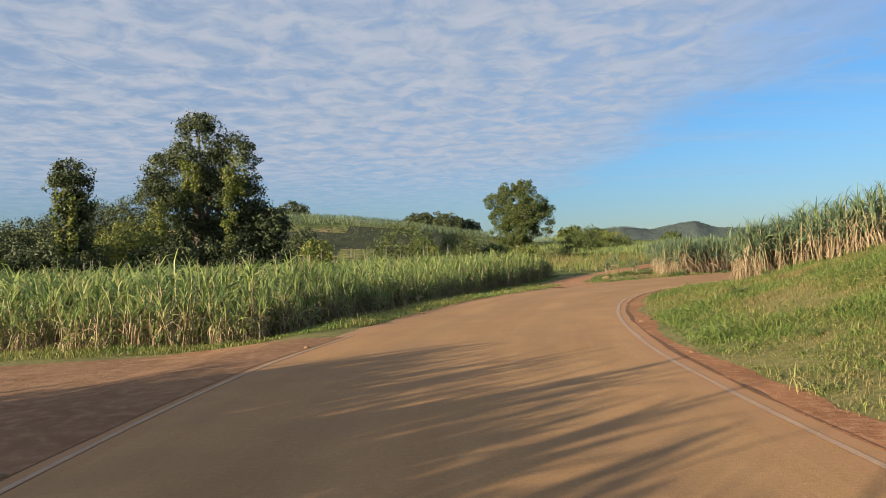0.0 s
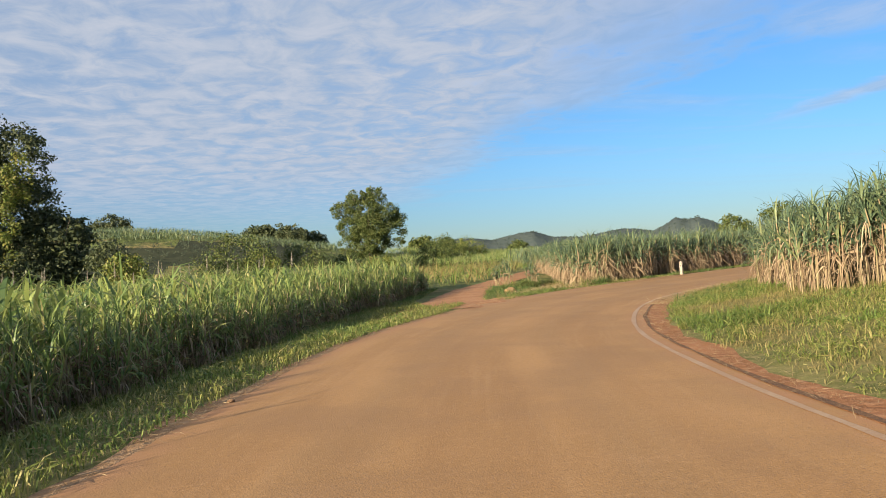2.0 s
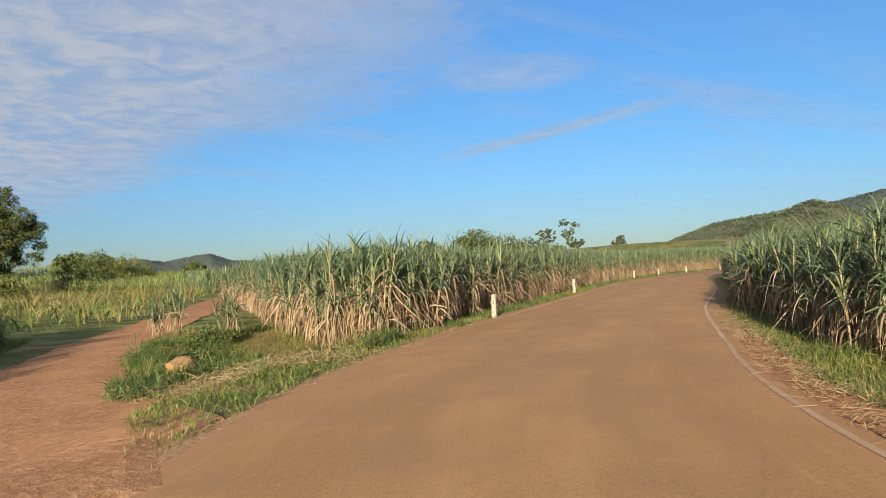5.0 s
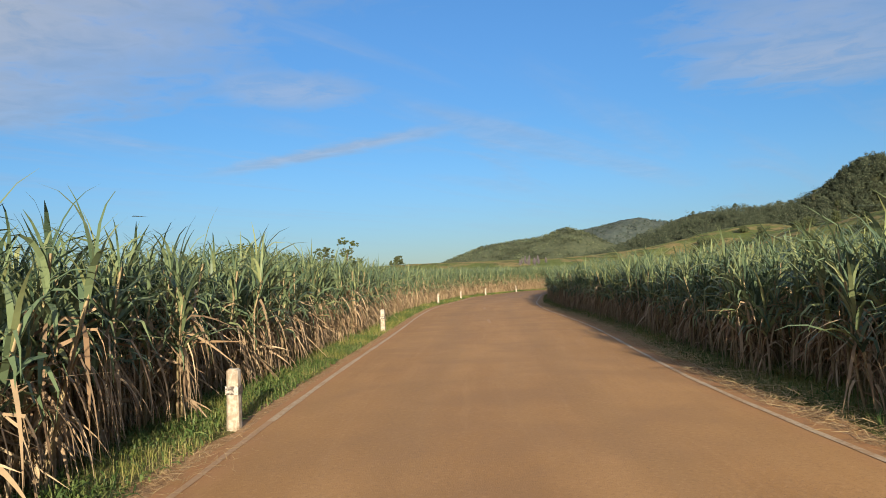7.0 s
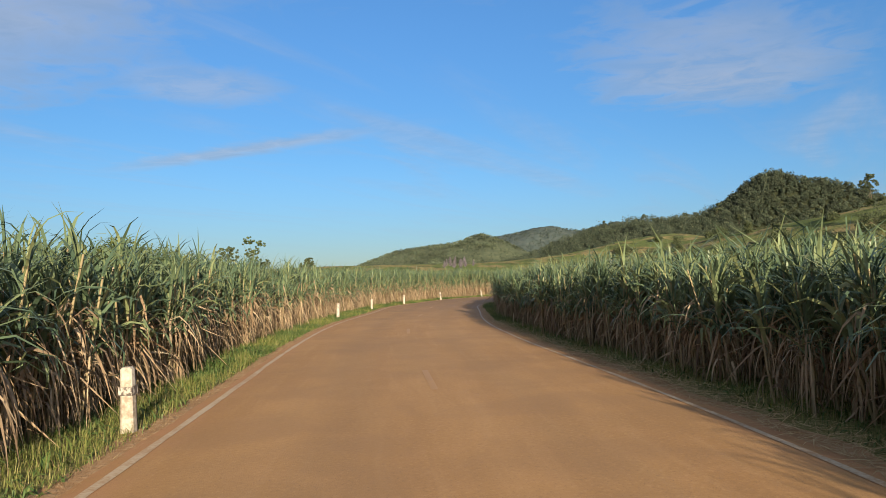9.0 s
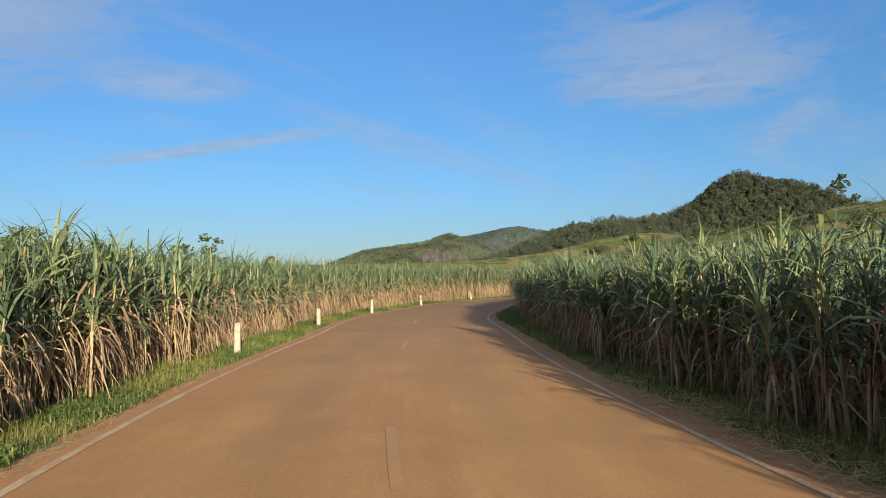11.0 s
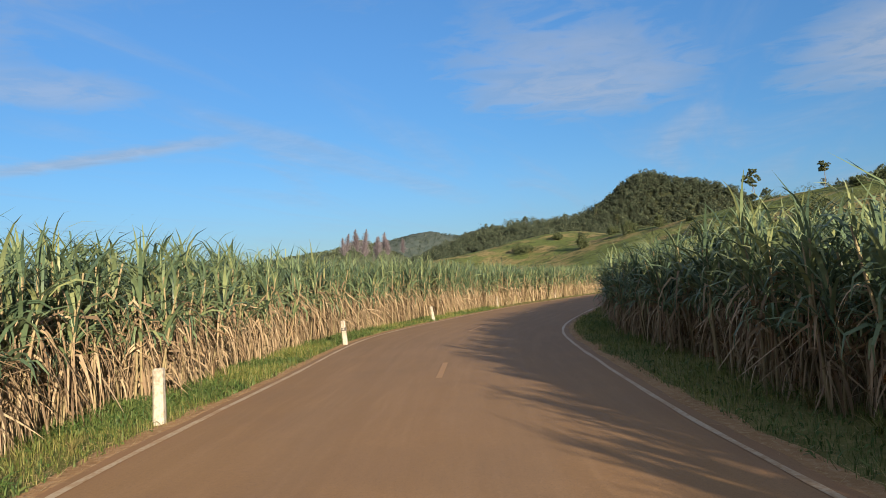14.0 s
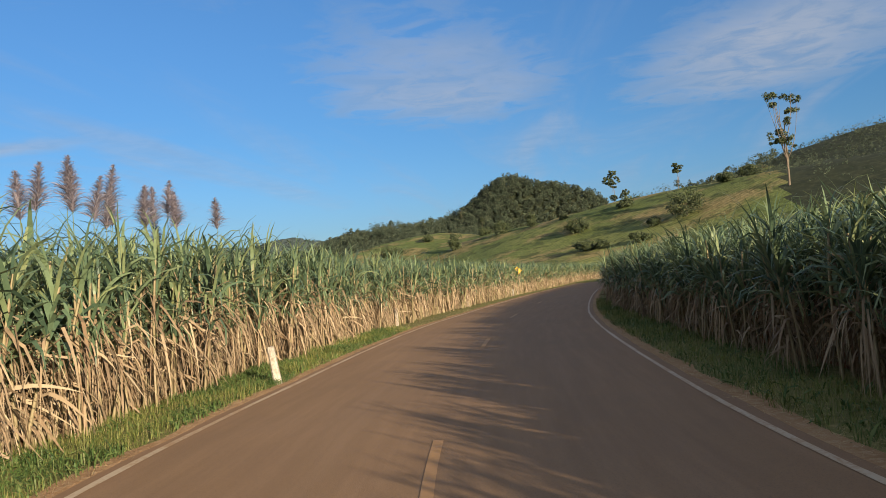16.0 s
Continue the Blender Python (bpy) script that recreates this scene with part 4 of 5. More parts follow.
    # heaps of cut cane straw by the track mouth and along the inner line
    heap = np.vstack([np.array([13.2, 45.6]) + rng.normal(0, (0.8, 0.5), (2200, 2)), np.array([12.4, 42.9]) + rng.normal(0, (0.7, 0.4), (1300, 2)), np.array([10.9, 42.4]) + rng.normal(0, (0.5, 0.4), (500, 2))])
    k = rng.integers(146, 260, 9000)
    strip_r = MID[k, :2] + WAY[k] * rng.uniform(-0.5, 0.5, (9000, 1)) - LEFT[k] * (MID[k, 2] + np.clip(rng.normal(0.55, 0.22, 9000), 0.16, 2))[:, None]
    n, m = len(heap), len(heap) + 9000
    both = np.vstack([heap, strip_r])
    up = np.r_[0.05 + 0.20 * rng.uniform(0, 1, n) ** 1.4, rng.uniform(0.015, 0.06, 9000)]
    v, q = blades(np.c_[both, lie(both) + up], rng.uniform(0, 6.28, m), rng.normal(0.05, 0.2, m), rng.uniform(0.10, 0.42, m), rng.uniform(0.006, 0.014, m), rng.uniform(0.1, 0.5, m), 2, rng.normal(0, 0.3, m))
    v[:, 2] = np.maximum(v[:, 2], lie(v[:, :2]) + 0.012)
    tagged(new("straw_heaps", quad_mesh("straw_heaps", v, q, [M_STRAW])), "heaps of cut dry cane leaves on the verge", "straw", kind="stuff")
    # tussocks beyond the shorter field, dry and green
    wild = scatter([(-10, 63), (9, 63), (14, 62), (20, 71), (28, 92), (44, 128), (30, 169), (-26, 153), (-18, 91)], 0.7, rng, 0.5)
    wild = wild[to_line(TRACK[:, :2], wild) > 1.6]
    green = patch(wild * 0.3, 0.0)
    lay("green_grass_mound", wild[green], M_BANK, "tall green grass and weeds on waste ground", (0.8, 1.6), (0.05, 0.12), (0.4, 1.6), 3)
    lay("dry_grass_mound", wild[~green], M_DRYGRASS, "tall golden dry grass on waste ground", (0.9, 1.9), (0.05, 0.12), (0.3, 1.3), 3)


grow_grass()


# trees
GROWN = 1.3  # the size of the trees over their drawn outlines


def leaf_cloud(rng, centres, radii, per, size):
    """Leaves gathered in clumps: a quad each, turned roughly outwards."""
    centres, radii = np.asarray(centres, float), np.asarray(radii, float)
    n = len(centres) * per
    d = rng.normal(0, 1, (len(centres), per, 3))
    d /= np.linalg.norm(d, axis=2, keepdims=True)
    r = rng.uniform(0.25, 1.0, (len(centres), per, 1)) ** 0.6
    p = (centres[:, None] + d * r * radii[:, None]).reshape(-1, 3)
    nrm = d.reshape(-1, 3) * 0.7 + rng.normal(0, 0.6, (n, 3)) + (0, 0, 0.35)
    nrm /= np.linalg.norm(nrm, axis=1, keepdims=True)
    a = np.cross(nrm, rng.normal(0, 1, (n, 3)))
    a /= np.linalg.norm(a, axis=1, keepdims=True) + 1e-9
    b = np.cross(nrm, a)
    s = (size * rng.uniform(0.6, 1.3, n))[:, None]
    a, b = a * s, b * s * 0.6
    v = np.stack([p - a, p - b * 0.9, p + a, p + b * 0.9], 1).reshape(-1, 3)
    return v, np.arange(4 * n).reshape(-1, 4)


def crown_points(rng, blobs, clumps):
    """Clump middles spread over the outsides of a few ellipsoids: (x, y, z, rx, ry, rz)."""
    blobs = np.asarray(blobs, float)
    weight = (blobs[:, 3] * blobs[:, 4] * blobs[:, 5]) ** (2 / 3)
    pick = rng.choice(len(blobs), clumps, p=weight / weight.sum())
    d = rng.normal(0, 1, (clumps, 3))
    d /= np.linalg.norm(d, axis=1, keepdims=True)
    return blobs[pick, :3] + d * blobs[pick, 3:] * rng.uniform(0.55, 1.02, (clumps, 1)) ** 0.7


def limb(a, b, rng, k=6, sag=0.06):
    t = np.linspace(0, 1, k)[:, None]
    a, b = np.asarray(a, float), np.asarray(b, float)
    bend = rng.normal(0, sag, 3) * np.linalg.norm(b - a)
    return a * (1 - t) + b * t + np.sin(t * math.pi) * bend


def trunk_mesh(rng, height, radius, blobs, limbs):
    lines, radii = [], []
    mid = np.asarray(blobs, float)
    top = mid[:, :3].mean(0)
    lines.append(limb((0, 0, -0.3), (top[0] * 0.8, top[1] * 0.8, height * 0.72), rng))
    radii.append(np.linspace(radius, radius * 0.35, 6))
    for k in range(limbs):
        f = rng.uniform(0.25, 0.75)
        start = lines[0][0] * (1 - f) + lines[0][-1] * f
        goal = mid[k % len(mid), :3] + rng.normal(0, 0.45, 3) * mid[k % len(mid), 3:]
        lines.append(limb(start, goal, rng))
        radii.append(np.linspace(radius * 0.42, radius * 0.1, 6))
    v, q = rods(np.array(lines), np.array(radii), 7)
    return quad_mesh("trunk", v, q, [M_BARK], shade=True)


def tree(name, label, x, y, height, radius, blobs, clumps, per, clump_r, leaf, mat, seed, limbs=6, category="tree", grown=None):
    rng = np.random.default_rng(seed)
    root = new(name)
    root.matrix_basis = pose(x, y, lie1(x, y)) @ Matrix.Scale(GROWN if grown is None else grown, 4)
    part("trunk", trunk_mesh(rng, height, radius, blobs, limbs), root, "grey-brown trunk with branching limbs")
    c = crown_points(rng, blobs, clumps)
    r = clump_r * rng.uniform(0.6, 1.4, (clumps, 1)) * np.array([[1, 1, 0.75]])
    v, q = leaf_cloud(rng, c, r, per, leaf)
    part("crown", quad_mesh("crown", v, q, [mat]), root)
    return tagged(root, label, category)


def hanging(rng, tops, drop, per, leaf, width):
    """Curtains of creeper below the given points."""
    cs, rs = [], []
    for p in tops:
        n = max(2, int(drop / 0.8))
        for k in range(n):
            f = k / n
            cs.append(p + np.array([rng.normal(0, width * 0.25), rng.normal(0, width * 0.25), -f * drop * rng.uniform(0.8, 1.1)]))
            rs.append([width * (1 - 0.5 * f)] * 2 + [0.7])
    return leaf_cloud(rng, cs, rs, per, leaf)


def vine_tree():
    big = [(0, 0, 14.2, 3.6, 3.2, 4.0), (-2.2, 0, 11.3, 4.2, 3.6, 3.4), (3.2, 0.5, 12.2, 3.3, 3.0, 4.0), (-5.0, 0, 9.6, 2.4, 2.4, 1.8), (0.6, 0, 8.2, 5.4, 4.0, 3.2),
           (4.6, 0, 8.6, 2.2, 2.2, 2.4), (-0.8, 0, 17.2, 1.5, 1.5, 1.3), (-2, 0, 4, 4.5, 3.5, 3.0), (3.5, 0, 4, 3.5, 3.0, 3.2)]
    root = tree("vine_covered_tree", "huge dark tree smothered in hanging green creepers", -32.2, 106.6, 18.5, 0.75, big, 780, 70, 0.85, 0.15, M_DARKTREE, 41, 10)
    rng = np.random.default_rng(42)
    tops = [np.array(p, float) for p in ((-0.8, -3.4, 12.6), (0.3, -3.6, 11.8), (4.2, -2.8, 12.4), (5.0, -2.4, 12.0), (3.8, -3.2, 11.4), (-3.6, -3.4, 8.0), (-4.6, -3.0, 7.4), (-3.0, -3.6, 7.2), (-1.6, -3.5, 9.0), (3.6, -3.4, 8.0), (3.7, -3.4, 4.0))]
    v, q = hanging(rng, tops, 4.2, 110, 0.14, 0.75)
    part("creepers", quad_mesh("creepers", v, q, [M_VINE]), root, "bright green hanging creepers")


def vine_pillar():
    blobs = [(0, 0, 10.6, 1.9, 1.6, 1.3), (-0.3, 0, 9.2, 1.7, 1.6, 1.6), (0.2, 0, 7.2, 1.6, 1.5, 2.0), (-0.1, 0, 5.0, 1.7, 1.5, 2.2), (0.2, 0, 2.4, 2.4, 1.9, 2.4)]
    root = tree("creeper_tree", "tall broken trunk wrapped in creepers like a pillar", -44.0, 92.3, 11.0, 0.4, blobs, 260, 70, 0.75, 0.14, M_DARKTREE, 43, 2)
    rng = np.random.default_rng(44)
    v, q = hanging(rng, [np.array(p, float) for p in ((-1.0, -1.3, 8.4), (0.6, -1.4, 8.0), (-0.6, -1.5, 5.0), (0.5, -1.6, 4.6))], 3.4, 50, 0.2, 0.6)
    part("creepers", quad_mesh("creepers", v, q, [M_VINE]), root, "bright green hanging creepers")


def bush(name, label, x, y, w, h, mat, seed, per=36, clumps=60, leaf=0.16, category="bush", grown=None):
    blobs = [(0, 0, h * 0.5, w * 0.5, w * 0.5, h * 0.48), (w * 0.25, 0, h * 0.35, w * 0.32, w * 0.4, h * 0.35), (-w * 0.25, 0, h * 0.4, w * 0.34, w * 0.4, h * 0.38)]
    return tree(name, label, x, y, h * 0.8, 0.05 + 0.012 * h, blobs, clumps, int(per * 1.5), 0.16 * (w * h) ** 0.5 + 0.1, leaf * 0.78, mat, seed, 4, category, grown)


vine_tree()
vine_pillar()
for k, (x, y, w, h) in enumerate([(-39, 98.8, 7, 5.2), (-46.8, 91, 6, 4.2), (-42.9, 104, 8, 6.5), (-28.6, 102.7, 7, 4.6), (-52, 85.8, 5, 3.4), (-35.1, 97.5, 6, 3.8), (-57.2, 91, 6, 3.8)]):
    bush("creeper_mound", "mound of yellow-green creepers over scrub", x, y, w, h, (M_VINE, M_DARKTREE)[k % 2], 50 + k, 40, 110, 0.2)
tree("dark_tree", "dark round tree beside the vine-covered tree", -23.2, 107.2, 9, 0.2, [(0, 0, 5.2, 2.4, 2.2, 2.6), (1.2, 0, 6.6, 1.3, 1.3, 1.1), (-1.2, 0, 7.0, 1.3, 1.3, 1.2), (-0.6, 0, 3, 2.6, 2.2, 2.4), (1.4, 0, 2.6, 1.8, 1.8, 1.8)], 150, 42, 0.8, 0.2, M_DARKTREE, 60)
tree("field_tree", "broad green tree standing alone beyond the fields", 22.9, 186.0, 14.0, 0.45,
     [(-0.8, 0, 9.4, 3.6, 3.4, 2.8), (3.0, 0, 8.6, 3.0, 3.0, 2.2), (-4.6, 0, 9.6, 2.2, 2.2, 1.7), (1.2, 0, 12.2, 2.2, 2.2, 1.5), (-2.2, 0, 11.8, 2.0, 2.0, 1.4), (0.0, 0, 4.6, 3.8, 3.6, 3.8), (4.4, 0, 5.0, 2.2, 2.2, 2.6), (5.6, 0, 7.6, 1.4, 1.4, 1.2), (-3.6, 0, 6.6, 2.2, 2.2, 2.0), (0.6, -0.8, 7.0, 4.6, 4.0, 2.6), (-1.5, 0, 3.6, 4.2, 3.8, 3.4)], 600, 100, 0.8, 0.135, M_TREE, 61, 9)
for k, (x, y, w, h, m) in enumerate([(-13.3, 90.4, 2.6, 3.6, M_VINE), (-15.3, 93, 2.6, 5.0, M_DARKTREE), (-3.6, 105, 6.5, 5.2, M_TREE), (5.2, 130, 5.5, 5.0, M_TREE), (12.3, 136.5, 3.6, 3.2, M_TREE), (31.9, 156, 5, 4.2, M_TREE),
                                     (36.4, 166.4, 4.5, 5.0, M_TREE), (44.2, 175.5, 6.0, 4.5, M_VINE), (-1.3, 119.6, 4.0, 3.8, M_VINE), (16.9, 124.8, 4, 2.2, M_VINE)]):
    bush("scrub_bush", "green scrub bush among dry grass", x, y, w, h, m, 70 + k, 36, 70, 0.17)
for k, (az, dist, w, h) in enumerate([(-10.8, 260, 8, 6), (0.2, 240, 8, 4.5), (1.4, 237, 7, 4.2), (-1.0, 239, 6, 3.2), (2.6, 242, 8, 3.4), (-24, 247, 14, 9), (-26, 234, 13, 8), (-29, 221, 14, 8), (-31, 214, 14, 7.5), (-33.5, 214, 14, 8), (-22.2, 231, 10, 9)]):
    x, y = dist * math.sin(radians(az)), dist * math.cos(radians(az))
    bush("ridge_tree", "dark tree on the ridge beyond the fields", x, y, w, h, M_DARKTREE, 90 + k, 34, 90, 0.34, "tree")
for k, (x, y, w, h) in enumerate([(140.4, 566.8, 22, 12), (127.4, 572, 16, 8), (109.2, 330.2, 8, 5.5), (158.6, 559, 12, 7), (91, 520, 30, 6), (182, 546, 26, 5), (46.8, 241.8, 7, 5), (55.9, 247, 6, 4.5)]):
    bush("valley_tree", "green tree in the valley beyond the fields", x, y, w, h, M_TREE, 110 + k, 34, 80, 0.4, "tree")
for k, (x, y, w, h) in enumerate([(109.2, 152.1, 7, 5.4), (117, 157.3, 6, 4.2), (126.1, 161.2, 9, 4.6), (135.2, 165.1, 8, 3.8), (101.4, 157.3, 5, 3.6), (145.6, 166.4, 8, 3.4)]):
    bush("hedgerow_tree", "dark green tree in a row at the cane field's edge", x, y, w, h + 1.5, M_DARKTREE if k % 2 else M_TREE, 130 + k, 36, 90, 0.24, "tree")


def slim_tree(name, label, x, y, height, tiers, mat, seed, leaf=0.35, clumps=110):
    rng = np.random.default_rng(seed + 900)
    blobs = [(dx + rng.normal(0, 0.55) * r, dy + rng.normal(0, 0.55) * r, height * f + rng.normal(0, 0.3) * r, r * 0.66, r * 0.66, r * 0.52) for dx, dy, f, r in tiers for _ in range(3)]
    return tree(name, label, x, y, height, 0.010 * height + 0.05, blobs, clumps, 80, 0.25 + 0.02 * height, leaf * 0.62, mat, seed, len(tiers))


slim_tree("field_edge_tree", "slim dark tree on the far field's skyline", 299, 313.3, 11.5, [(0, 0, 0.8, 2.6), (0.5, 0, 0.58, 3.0), (-0.5, 0, 0.38, 2.6), (0.3, 0, 0.18, 2.6)], M_DARKTREE, 150)
slim_tree("field_edge_tree", "slim pale tree with a round crown on the skyline", 311.0, 307.4, 12.5, [(0, 0, 0.85, 3.0), (0.3, 0, 0.66, 3.2), (0.3, 0, 0.46, 2.4), (0, 0, 0.28, 2.4)], M_TREE, 151, 0.3, 100)
slim_tree("field_edge_tree", "small round tree on the far field's skyline", 396.5, 340.6, 9.5, [(0, 0, 0.75, 3.0), (0, 0, 0.5, 3.2)], M_DARKTREE, 152)
slim_tree("field_edge_tree", "low dark tree on the far field's skyline", 317.2, 306.8, 5.0, [(0, 0, 0.6, 2.6)], M_DARKTREE, 153)
slim_tree("hillside_tree", "tall forked tree with sparse clumped foliage on the hillside", 300.3, 8.8, 20.0, [(-0.6, 2.6, 0.95, 1.4), (0, 1.6, 0.90, 1.2), (0.4, -1.6, 0.96, 1.6), (0.2, -3.0, 0.92, 1.3), (0, -2.2, 0.78, 1.5), (0, -0.9, 0.70, 1.2), (0, 2.4, 0.56, 1.6), (0, 0.8, 0.50, 1.4), (0.5, -0.8, 0.44, 1.1)], M_DARKTREE, 154, 0.32, 52)
slim_tree("hillside_tree", "umbrella-shaped tree on the hill's crest", 659.1, 18.2, 17.0, [(0, 0, 0.88, 4.2), (0.5, 0, 0.7, 3.0)], M_DARKTREE, 155, 0.55)
slim_tree("hillside_tree", "bushy tree below the hill's crest", 655.2, 13, 7.0, [(0, 0, 0.6, 3.4)], M_DARKTREE, 156, 0.5)
slim_tree("hillside_tree", "slim tree with a sparse crown on the crest", 650, -28.6, 16.0, [(0, 0, 0.9, 2.6), (0.8, 0, 0.72, 2.6)], M_DARKTREE, 157, 0.5, 70)
slim_tree("hillside_tree", "crooked tree on the hill's crest", 340.6, -39, 9.0, [(0, 0, 0.9, 1.3), (-0.6, 0.4, 0.7, 1.2), (0.4, 0, 0.55, 1.0)], M_DARKTREE, 158, 0.3, 36)
for k, (x, y, w, h) in enumerate([(611, 10.4, 14, 8), (598, 26, 20, 7), (494, 67.6, 9, 8), (832, 117, 12, 10), (910, 143, 10, 13), (897, 78, 14, 9), (728, 91, 14, 8), (988, 169, 9, 13), (793, 169, 16, 6)]):
    bush("slope_tree", "dark bushy tree standing on the green slope", x, y, w, h, M_DARKTREE, 170 + k, 34, 80, 0.5, "tree")


for k, (x, y, w, h) in enumerate([(401.7, 93.6, 5.5, 5.5), (401.7, 114.4, 4.2, 7.0), (391.3, 80.6, 2.6, 5.6), (343.2, 65, 7.2, 3.8), (309.4, 35.1, 8.2, 7.0), (452.4, 133.9, 4, 3), (296.4, 50.7, 5, 1.8), (305.5, 63.7, 8, 1.8), (427.7, 146.9, 10, 4), (354.9, 46.8, 4, 2.4), (340.6, 15.6, 4, 2.6),
                                  (348.4, 5.2, 6, 3.0), (313.3, 44.2, 3, 1.8), (377, 67.6, 3, 2), (442, 104, 5, 3.4), (461.5, 91, 4, 3)]):
    bush("slope_bush", "dark bush standing alone on the green slope", x, y, w, h, M_DARKTREE, 700 + k, 34, 60, 0.3)
for k, (x, y, h, w) in enumerate([(1176.5, 189.8, 19, 2.6), (1202.5, 240.5, 15, 2.6), (1228.5, 309.4, 15, 3.0), (1133.6, -18.2, 17, 3.2), (1125.8, -28.6, 14, 3.0), (1245.4, 377, 14, 3.0), (1144, 156, 15, 3.4), (1128.4, 78, 12, 4.0)]):
    slim_tree("hillside_tree", "slim tree standing out above the wooded hill", x, y, h, [(0, 0, 0.92, w), (0.6, 0.4, 0.74, w * 0.8), (-0.5, 0, 0.55, w * 0.6)], M_DARKTREE, 730 + k, 0.7, 44)


# woods on the hills
def woods(name, label, spots, heights, seed, mat, clumps=6, per=10):
    """Many trees as one: each a crown of leaf clumps on an uneven height."""
    rng = np.random.default_rng(seed)
    n = len(spots)
    lumps = np.array([0.85 + 0.65 * noise.noise((x * 0.021, y * 0.021, 3.0)) for x, y in spots])
    h = (heights[0] + (heights[1] - heights[0]) * rng.uniform(0, 1, n) ** 1.7) * lumps
    d = rng.normal(0, 1, (n, clumps, 3))
    d /= np.linalg.norm(d, axis=2, keepdims=True)
    slim = rng.uniform(0.7, 1.25, (n, 1))
    c = np.c_[spots, lie(spots) + h * 0.55][:, None] + d * h[:, None, None] * (0.26, 0.26, 0.34) * np.stack([slim, slim, 1 / slim], -1)
    r = (h[:, None] * rng.uniform(0.13, 0.24, (n, clumps))).reshape(-1, 1) * (1, 1, 0.8)
    v, q = leaf_cloud(rng, c.reshape(-1, 3), r, per, float(np.mean(h)) * 0.075)
    tagged(new(name, quad_mesh(name, v, q, [mat])), label, "woodland", kind="stuff")


# scrub and cane on the terraced ridge beyond the shorter field
def terrace():
    rng = np.random.default_rng(87)
    p = np.stack([rng.uniform(-42, 16, 900), rng.uniform(172, 224, 900)], 1)
    h = lie(p)
    woods("terrace_scrub", "dark scrub on the terraced slope below the ridge", p[(h > 2.9) & (h < 10.7) & (rng.uniform(0, 1, 900) < 0.75)], (1.0, 3.0), 88, M_FOREST, 4, 12)
    q = np.stack([rng.uniform(-81, 18, 7000), rng.uniform(212, 242, 7000)], 1)
    v, f = blades(np.c_[q, lie(q)], rng.uniform(0, 6.28, len(q)), rng.uniform(1.0, 1.5, len(q)), rng.uniform(1.2, 2.3, len(q)), 0.13, rng.uniform(0.2, 1.4, len(q)), 2, rng.normal(0, 0.4, len(q)))
    tagged(new("ridge_cane", quad_mesh("ridge_cane", v, f, [M_GREEN])), "green cane growing along the ridge top", "sugar cane", kind="stuff")


terrace()
wr = np.random.default_rng(81)
def wooded(x0, x1, y0, y1, count, above, below=1e9):
    p = np.stack([wr.uniform(x0, x1, count), wr.uniform(y0, y1, count)], 1)
    h = lie(p)
    return p[(h > above) & (h < below)]


woods("hilltop_wood", "dense dark wood covering the rounded hilltop", wooded(1066, 1287, -26, 189, 4000, 69), (10, 19), 82, M_FOREST, 7, 20)
woods("ridge_wood", "dark wooded ridge trailing off behind the fields", np.vstack([wooded(1000, 1352, 143, 270, 2900, 30), wooded(1000, 1380, 270, 600, 3400, 9)]), (6, 22), 83, M_FOREST, 6, 20)
woods("slope_scrub", "scattered dark shrubs on the green slopes", wooded(390, 1118, -78, 390, 950, 10), (1.3, 7), 86, M_FOREST, 5, 14)
woods("crest_hedge", "dark line of trees along the hill's crest", np.stack([wr.uniform(592, 676, 70), wr.uniform(-98, -29, 70)], 1), (5, 10), 84, M_FOREST, 6, 14)
hs = np.vstack([np.stack([wr.uniform(266, 728, 2000), wr.uniform(-338, 16, 2000)], 1), np.stack([wr.uniform(266, 390, 600), wr.uniform(-91, 18, 600)], 1)])
hs = np.vstack([hs, np.stack([wr.uniform(494, 689, 900), wr.uniform(-221, -52, 900)], 1)])
hs = hs[(hs[:, 0] - 390) * 0.25 - hs[:, 1] > 55 - 83 * (hs[:, 0] < 429)]
woods("hillside_scrub", "dark scrub on the shaded hillside", hs[hs[:, 0] < 481], (1.3, 4.2), 85, M_FOREST, 4, 8)
woods("hillside_wood", "dark low wood along the hill's far side", hs[hs[:, 0] >= 481], (3.2, 9.0), 89, M_FOREST, 3, 8)


